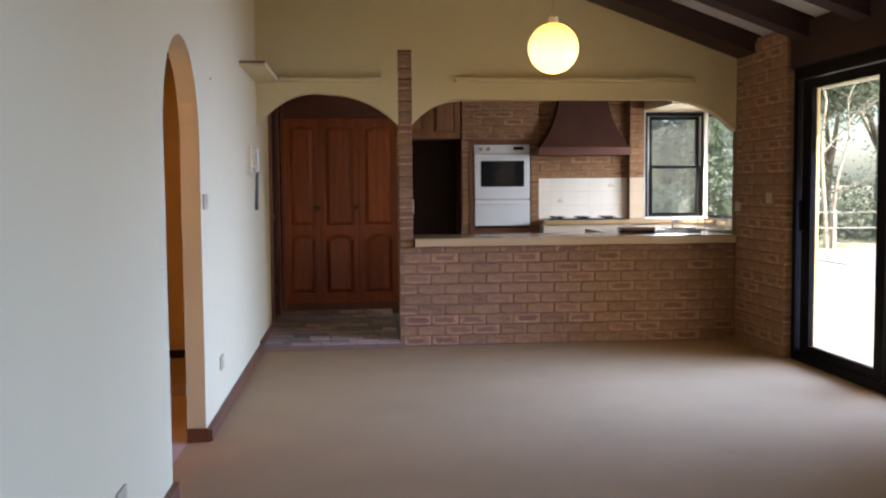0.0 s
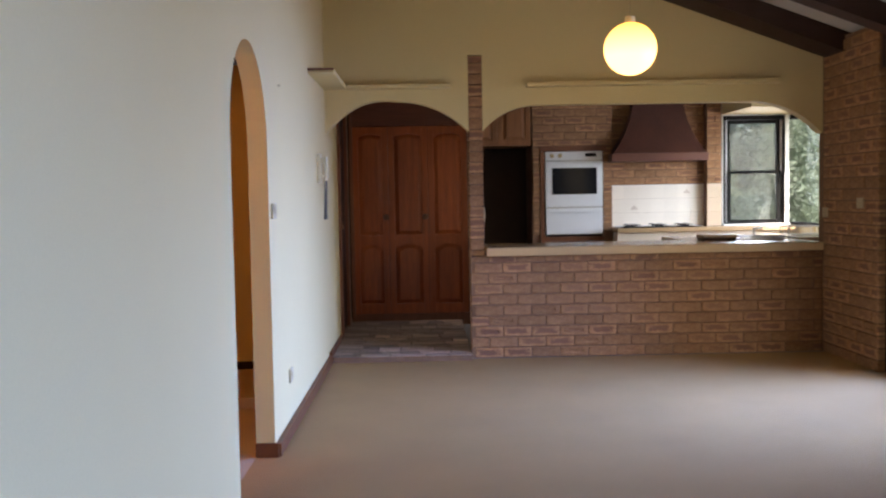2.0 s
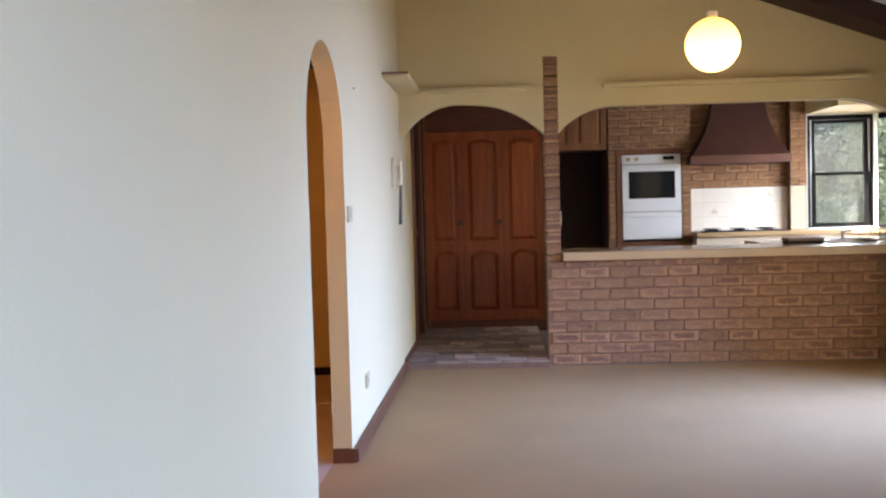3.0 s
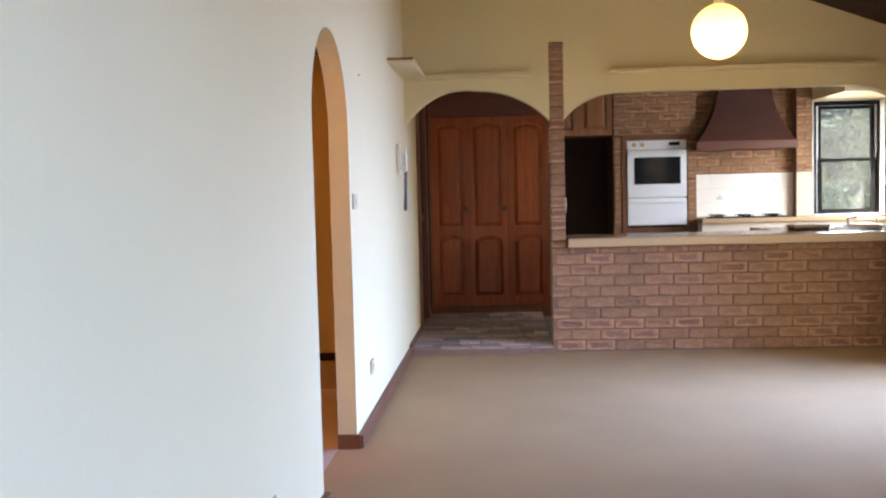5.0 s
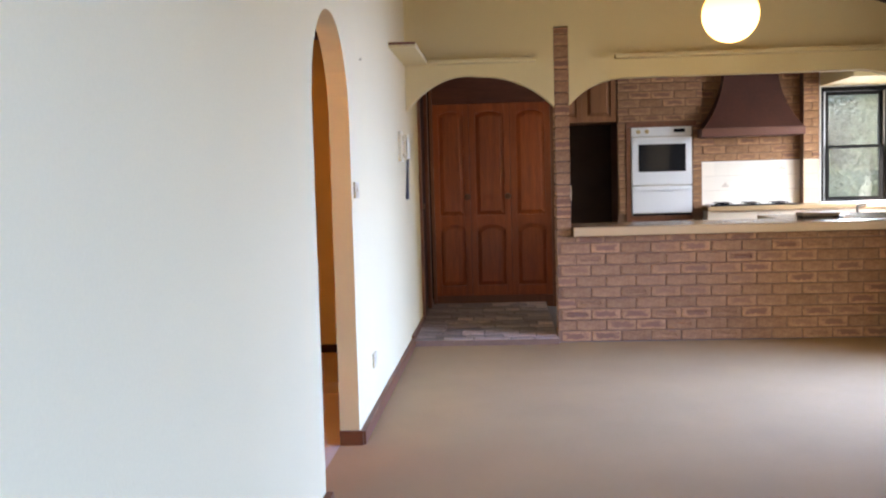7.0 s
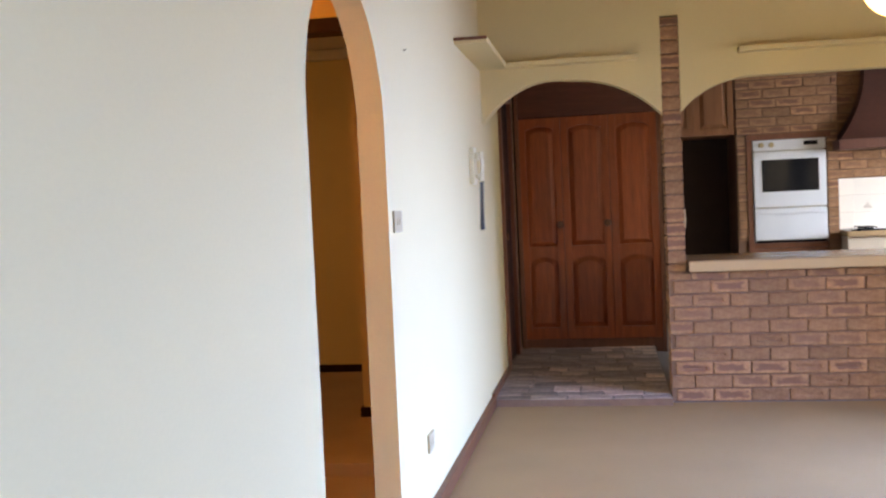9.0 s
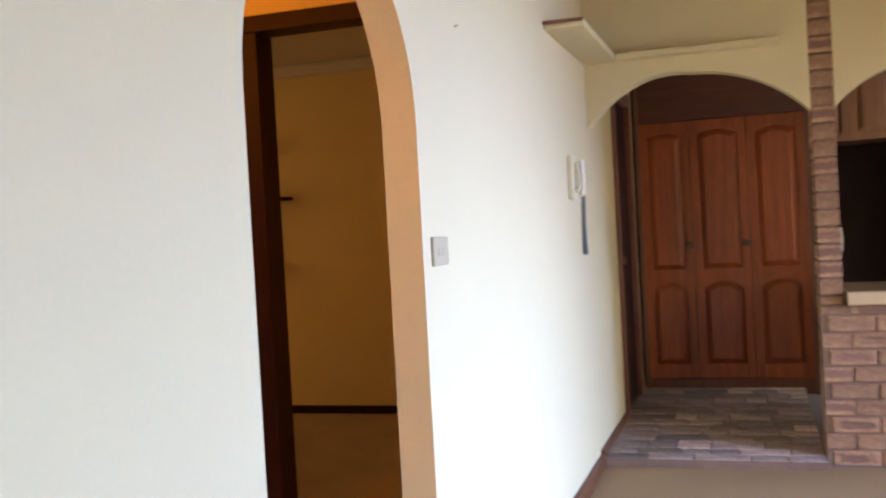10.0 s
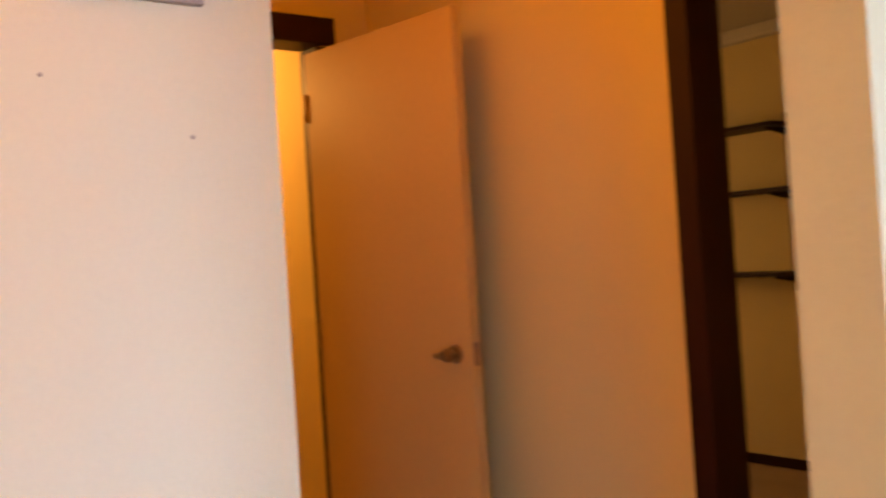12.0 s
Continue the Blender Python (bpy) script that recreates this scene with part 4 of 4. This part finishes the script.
# ---- hall, study and bedroom door ----
da = root("door_frame", (-0.55, HY, 0.0), "dark stained timber door frame to the study", "door frame")
part("jamb", boxes(((-1.085, HY - 0.018, 0), (-1.016, HY + 0.118, 2.074)), bevel=0.004), CEDARDARK, da)
part("jamb", boxes(((-0.185, HY - 0.018, 0), (-0.100, HY + 0.118, 2.074)), bevel=0.004), CEDARDARK, da)
part("head", boxes(((-1.085, HY - 0.018, 2.077), (-0.100, HY + 0.118, 2.142)), bevel=0.004), CEDARDARK, da)
db = root("bedroom_door", (-2.48, -1.96, 0.0), "flat cream bedroom door in a lamplight tint, standing open against the hall wall", "door")
part("frame_head", boxes(((-2.60, -2.80, 2.083), (-2.455, -1.855, 2.18)), bevel=0.004), CEDARDARK, db, "dark timber frame head")
part("frame_jamb", boxes(((-2.60, -1.925, 0), (-2.478, -1.86, 2.08)), bevel=0.004), CEDARDARK, db, "dark timber frame post")
part("frame_jamb", boxes(((-2.60, -2.80, 0), (-2.455, -2.74, 2.08)), bevel=0.004), CEDARDARK, db, "dark timber frame post")
bm = bmesh.new()
box(bm, (0, -0.018, 0.012), (0.755, 0.018, 2.04), 0.003)
bmesh.ops.transform(bm, matrix=pose(-2.472, -1.965, 0, 0, 0, 6.0), verts=bm.verts[:])
dl = part("leaf", bm, DOORPAINT, db)


def on_leaf(bm):
    bmesh.ops.transform(bm, matrix=pose(-2.472, -1.965, 0, 0, 0, 6.0), verts=bm.verts[:])
    return bm


h = tube(bmesh.new(), (0.685, -0.018, 1.0), (0.685, -0.026, 1.0), 0.030, 0.027, 20)
tube(h, (0.685, -0.026, 1.0), (0.685, -0.055, 1.0), 0.011, 0.011, 12)
tube(h, (0.685, -0.042, 1.0), (0.685, -0.056, 1.0), 0.016, 0.022, 20)
tube(h, (0.685, -0.056, 1.0), (0.685, -0.074, 1.0), 0.022, 0.014, 20)
tube(h, (0.672, -0.066, 1.0), (0.645, -0.068, 0.999), 0.012, 0.008, 10)
part("handle", on_leaf(h), BRASS, dl, "tarnished brass door knob")
part("latch", on_leaf(boxes(((0.752, -0.012, 0.965), (0.758, 0.012, 1.035)))), BRASS, dl, "brass latch plate")
for z in (0.25, 1.05, 1.85):
    part("hinge", on_leaf(tube(bmesh.new(), (-0.004, -0.02, z - 0.05), (-0.004, -0.02, z + 0.05), 0.007, n=10)), BRASS, dl)

vent = root("wall_vent", (-0.90, -3.2, 1.75), "tan painted air vent grille on the hall wall", "vent")
part("frame", boxes(((-0.899, -3.30, 1.70), (-0.884, -3.05, 1.715)), ((-0.899, -3.30, 1.885), (-0.884, -3.05, 1.90)), ((-0.899, -3.30, 1.715), (-0.884, -3.285, 1.885)), ((-0.899, -3.065, 1.715), (-0.884, -3.05, 1.885)), bevel=0.002), VENTTAN, vent)
part("backing", boxes(((-0.899, -3.285, 1.715), (-0.896, -3.065, 1.885))), VENTTAN, vent)
for i in range(7):
    z = 1.725 + i * 0.023
    part("slat", boxes(((-0.897, -3.285, z), (-0.887, -3.065, z + 0.012))), VENTTAN, vent)
for y, z in ((-3.292, 1.58), (-3.075, 1.499)):
    thing("nail_hole", tube(bmesh.new(), (-0.8995, y, z), (-0.897, y, z), 0.0035, 0.002, 10), material("brown_wall_scuff", (0.42, 0.29, 0.18), 0.8), "small brown nail mark in the hall plaster", "mark")

SW = 0.90
thing("baseboard_5", boxes(((-4.1, SW - 0.016, 0.036), (-0.692, SW - 0.001, 0.092)), bevel=0.003), CEDARDARK, "dark skirting along the study wall", "skirting", "structure")
thing("baseboard_7", boxes(((-0.706, -0.656, 0.036), (-WT - 0.002, -0.641, 0.092)), ((-0.706, -0.640, 0.036), (-0.691, SW - 0.017, 0.092))), CEDARDARK, "dark skirting round the projecting study wall", "skirting", "structure")
thing("cornice", boxes(((-4.1, SW - 0.07, 2.37), (-0.692, SW - 0.001, 2.449)), bevel=0.02), CEILING, "white cove cornice in the study", "cornice", "structure")
shelf = root("wall_shelves", (-2.8, SW - 0.1, 1.1), "three dark timber shelves on thin brown uprights", "shelves")
for z, x1 in ((1.868, -2.36), (1.525, -2.21), (1.085, -2.36)):
    part("shelf_board", boxes(((-3.6, SW - 0.24, z), (x1, SW - 0.02, z + 0.022)), bevel=0.003), CEDARDARK, shelf)
for x in (-2.42, -3.2):
    u = part("upright", boxes(((x - 0.011, SW - 0.018, 1.0), (x + 0.011, SW - 0.001, 1.95))), SKIRT, shelf, "thin brown shelf upright")
    for z in (1.868, 1.525, 1.085):
        bm = bmesh.new()
        vs = [bm.verts.new((x + dx, y, zz)) for dx in (-0.004, 0.004) for y, zz in ((SW - 0.018, z - 0.001), (SW - 0.018, z - 0.038), (SW - 0.2, z - 0.012), (SW - 0.2, z - 0.001))]
        for f in ((0, 1, 2, 3), (7, 6, 5, 4), (0, 4, 5, 1), (1, 5, 6, 2), (2, 6, 7, 3), (3, 7, 4, 0)):
            bm.faces.new([vs[i] for i in f])
        part("bracket", bm, CEDARDARK, u, "dark shelf bracket")

# ---- outdoors: eave, fence and trees ----
thing("eave", boxes(((4.15, -10.1, 2.36), (5.15, -0.02, 2.42)), ((4.97, -0.02, 2.36), (5.15, 4.3, 2.42)), ((5.15, -10.1, 2.14), (5.18, 4.3, 2.42))), WHITEPAINT, "white painted eave over the patio", "eave", "structure")
thing("roof", boxes(((4.15, 0.11, 2.51), (5.3, 4.3, 2.62)), ((-5.1, -5.7, 2.54), (-0.2, 4.3, 2.62)), ((-0.2, 0.12, 2.51), (4.15, 4.3, 2.62))), BEAMWOOD, "dark roof over the house", "roof", "structure")
fence = root("paddock_fence", (10, 12, -0.22), "pale post and rail fence across the paddock", "fence")
fp = [(1.8 + 2.4 * i, 14.2 - 0.35 * i) for i in range(10)]
for x, y in fp:
    part("post", boxes(((x - 0.045, y - 0.045, -0.22), (x + 0.045, y + 0.045, 0.66)), bevel=0.01), FENCEWOOD, fence)
for (xa, ya), (xb, yb) in zip(fp, fp[1:]):
    for z in (0.25, 0.6):
        part("rail", tube(bmesh.new(), (xa, ya - 0.07, z), (xb, yb - 0.07, z), 0.014, n=8), FENCEWOOD, fence)


def limb(bm, p, d, length, r, depth, tips, rnd):
    q = p + d * length
    tube(bm, p, q, r, r * 0.68, 8)
    if depth == 0:
        tips.append(q)
        return
    if depth < 3:
        tips.append(q)
    for _ in range(3 if depth > 1 else 2):
        e = (d + Vector((rnd.uniform(-0.75, 0.75), rnd.uniform(-0.75, 0.75), rnd.uniform(-0.1, 0.5)))).normalized()
        limb(bm, q, e, length * rnd.uniform(0.58, 0.82), r * 0.62, depth - 1, tips, rnd)


def tree(seed, height, leaves):
    rnd = random.Random(seed)
    t = root("gum_tree", (0, 0, -0.22), "tall gum tree with a pale trunk and grey-green leaves", "tree", "trees beyond the fence")
    bm, tips = bmesh.new(), []
    limb(bm, Vector((0, 0, -0.3)), Vector((rnd.uniform(-0.1, 0.1), rnd.uniform(-0.1, 0.1), 1)).normalized(), height * 0.33, height * 0.022, 4, tips, rnd)
    part("trunk", bm, BARK, t, "pale bare trunk and limbs")
    verts, faces = [], []
    for i in range(leaves):
        c = rnd.choice(tips) + Vector((rnd.gauss(0, 0.42), rnd.gauss(0, 0.42), rnd.gauss(-0.1, 0.38))) * height / 7
        a = Vector((rnd.uniform(-1, 1), rnd.uniform(-1, 1), rnd.uniform(-1.2, 0.4))).normalized()
        b = a.orthogonal().normalized()
        b = (b + a.cross(b) * rnd.uniform(-1, 1)).normalized()
        ln, wd = rnd.uniform(0.09, 0.18), rnd.uniform(0.02, 0.045)
        k = len(verts)
        verts += [c, c + a * ln * 0.5 + b * wd, c + a * ln, c + a * ln * 0.5 - b * wd]
        faces.append((k, k + 1, k + 2, k + 3))
    me = bpy.data.meshes.new("crown")
    me.from_pydata([tuple(v) for v in verts], [], faces)
    me.materials.append(LEAF)
    cr = new("crown", me)
    cr.parent = t
    cr.matrix_parent_inverse = t.matrix_basis.inverted()
    return t


kinds = [tree(11, 7.5, 26000), tree(23, 9.0, 32000), tree(37, 6.0, 24000)]
spots = []
for i in range(24):
    a = radians(rng.uniform(28, 84))
    r = rng.uniform(24, 44) if i > 8 else rng.uniform(25, 29)
    spots.append((0.8 + r * math.cos(a), -7.6 + r * math.sin(a)))
for i, (x, y) in enumerate(spots):
    m = pose(x, y, -0.22, 0, 0, rng.uniform(0, 360))
    if i < 3:
        kinds[i].matrix_basis = m
    else:
        copy_thing(kinds[i % 3], m)
verts, faces = [], []
rnd = random.Random(5)
for i in range(250000):
    tall = i > 100000
    a = radians(rnd.uniform(66.5, 79) if tall else rnd.uniform(20, 92))
    r = rnd.uniform(20, 29) if tall else rnd.uniform(25, 46)
    hgt = (6.5 if tall else 2.3) * rnd.random() ** 1.2 * (0.65 + 0.8 * noise.noise(Vector((a * 14, r * 0.2, 0))))
    c = Vector((0.8 + r * math.cos(a), -7.6 + r * math.sin(a), -0.22 + max(hgt, 0)))
    d = Vector((rnd.uniform(-1, 1), rnd.uniform(-1, 1), rnd.uniform(-0.5, 1))).normalized()
    e = d.orthogonal().normalized() * rnd.uniform(0.018, 0.04)
    d = d * rnd.uniform(0.08, 0.17)
    k = len(verts)
    verts += [tuple(c), tuple(c + d * 0.5 + e), tuple(c + d), tuple(c + d * 0.5 - e)]
    faces.append((k, k + 1, k + 2, k + 3))
me = bpy.data.meshes.new("scrub")
me.from_pydata(verts, [], faces)
me.materials.append(LEAF)
tagged(new("scrub", me), "grey-green scrub below the trees", "bushes", kind="stuff")

# the forked young gum in front of the fence
young = root("gum_tree", (11.3, 12.9, -0.22), "slender forked young gum with pale bare stems", "tree", "trees beyond the fence")
base, side = Vector((11.3, 12.9, -0.3)), Vector((0.89, -0.456, 0))
bm, tips = bmesh.new(), []
for lean, r0 in ((-0.03, 0.07), (0.05, 0.055)):
    p, r = base, r0
    for k in range(5):
        q = p + Vector((0, 0, 0.85)) + side * (lean * 2 if k < 2 else rnd.uniform(-0.25, 0.3)) + Vector((0, rnd.uniform(-0.15, 0.15) if k > 1 else 0, 0))
        tube(bm, p, q, r, r * 0.78, 8)
        if k in (1, 2, 3):
            s = 1 if (k + (lean > 0)) % 2 == 0 else -1
            e = (side * s + Vector((rnd.uniform(-0.3, 0.3), rnd.uniform(-0.3, 0.3), rnd.uniform(0.4, 1.0)))).normalized()
            limb(bm, p + (q - p) * 0.6, e, rnd.uniform(0.7, 1.0), r * 0.5, 2, tips, rnd)
        p, r = q, r * 0.78
    tips.append(p)
part("trunk", bm, BARK, young, "pale forked stems")
verts, faces = [], []
for i in range(5000):
    c = rnd.choice(tips) + Vector((rnd.gauss(0, 0.3), rnd.gauss(0, 0.3), rnd.gauss(0.1, 0.25)))
    d = Vector((rnd.uniform(-1, 1), rnd.uniform(-1, 1), rnd.uniform(-1.2, 0.4))).normalized()
    e = d.orthogonal().normalized() * rnd.uniform(0.015, 0.03)
    d = d * rnd.uniform(0.07, 0.14)
    k = len(verts)
    verts += [tuple(c), tuple(c + d * 0.5 + e), tuple(c + d), tuple(c + d * 0.5 - e)]
    faces.append((k, k + 1, k + 2, k + 3))
me = bpy.data.meshes.new("crown")
me.from_pydata(verts, [], faces)
me.materials.append(LEAF)
crown = new("crown", me)
crown.parent = young
crown.matrix_parent_inverse = young.matrix_basis.inverted()

# ---- pieces of walls and floors ----
lay_bricks(bar_wall, "x", 1.117, 3.905, FLOOR, 0.775, 0.0, -1, phase=1.2565, zbase=0.053, unit=0.2245, course=0.084)
pier = pantry_side
lay_bricks(pier, "x", 1.117, 1.227, 0.777, 2.345, 0.0, -1, phase=1.112, unit=0.12, frog=0.0)
lay_bricks(brick_return, "y", -0.903, -0.004, FLOOR, 2.395, XR, -1, phase=0.02)
lay_bricks(brick_return, "x", 3.913, 3.969, FLOOR, 2.08, -0.916, -1, phase=3.90, frog=0.0)
lay_bricks(over_oven, "x", 1.968, 2.86, 1.79, 2.418, 3.18, -1, phase=1.97)
lay_bricks(over_oven, "x", 1.968, 2.052, 0.8, 1.79, 3.18, -1, phase=1.97, unit=0.12, frog=0.0)
lay_bricks(over_oven, "x", 2.770, 2.86, 0.8, 1.79, 3.18, -1, phase=2.76, unit=0.12, frog=0.0)
lay_bricks(alcove, "x", 2.865, 3.928, 1.35, 2.418, 3.30, -1, phase=2.9)
lay_bricks(right_col, "x", 3.932, 4.096, 1.35, 2.418, 3.18, -1, phase=3.9)
lay_bricks(pier, "y", 0.03, 0.23, FLOOR, 2.33, 1.117, -1, phase=0.03)
lay_bricks(pier, "y", 0.03, 0.23, 0.86, 2.33, 1.229, 1, phase=0.03)


def tile_mesh(w, h, d, mat, c=0.0007):
    bm = bmesh.new()
    box(bm, (-w / 2 + c, 0, -h / 2 + c), (w / 2 - c, d, h / 2 - c))
    return mesh_from("tile", bm, mat)


tm = tile_mesh(0.152, 0.158, 0.012, SPLASH)
for r in range(3):
    for c in range(7):
        piece("tile", tm, alcove, (2.865 + 0.076 + 0.152 * c, 3.299, 0.87 + 0.079 + 0.158 * r))
tm = tile_mesh(0.164, 0.158, 0.012, TANTILE)
for r in range(3):
    piece("tile", tm, right_col, (4.014, 3.179, 0.87 + 0.079 + 0.158 * r))

MOTIF = material("faded_brown_glaze", (0.64, 0.55, 0.45), 0.35, vary=0.1, bump=0.0)
for x, z in ((3.134, 1.09), (3.734, 1.265)):
    bm = bmesh.new()
    for dx, dz, w, h in ((0.0, 0.0, 0.045, 0.05), (-0.025, -0.012, 0.03, 0.028), (0.028, -0.014, 0.03, 0.024)):
        vs = [bm.verts.new((x + dx + u * w, y, z + dz + v * h)) for y in (3.2972, 3.2988) for u, v in ((-0.5, -0.5), (0.5, -0.5), (0.12, 0.5), (-0.12, 0.5))]
        for f in ((3, 2, 1, 0), (4, 5, 6, 7), (0, 1, 5, 4), (1, 2, 6, 5), (2, 3, 7, 6), (3, 0, 4, 7)):
            bm.faces.new([vs[i] for i in f])
    part("tile_motif", bm, MOTIF, alcove, "faded brown motif on a splashback tile")

# slate paving of the entry: courses of uneven slabs
y = -0.10
srng = random.Random(3)
while y < 1.98:
    dy = srng.choice((0.12, 0.15, 0.19))
    x = 0.0
    while x < 1.115:
        dx = min(srng.uniform(0.14, 0.30), 1.115 - x)
        if 1.115 - x - dx < 0.1:
            dx = 1.115 - x
        bm = bmesh.new()
        box(bm, (-dx / 2 + 0.006, -dy / 2 + 0.006, -0.01), (dx / 2 - 0.006, dy / 2 - 0.006, 0.0))
        piece("stone", mesh_from("stone", bm, srng.choice((SLATE, SLATEDARK, SLATEDARK, SLATERUST))), entry_floor, (x + dx / 2, y + dy / 2, ENTRY + srng.uniform(-0.003, 0.003)))
        x += dx
    y += dy
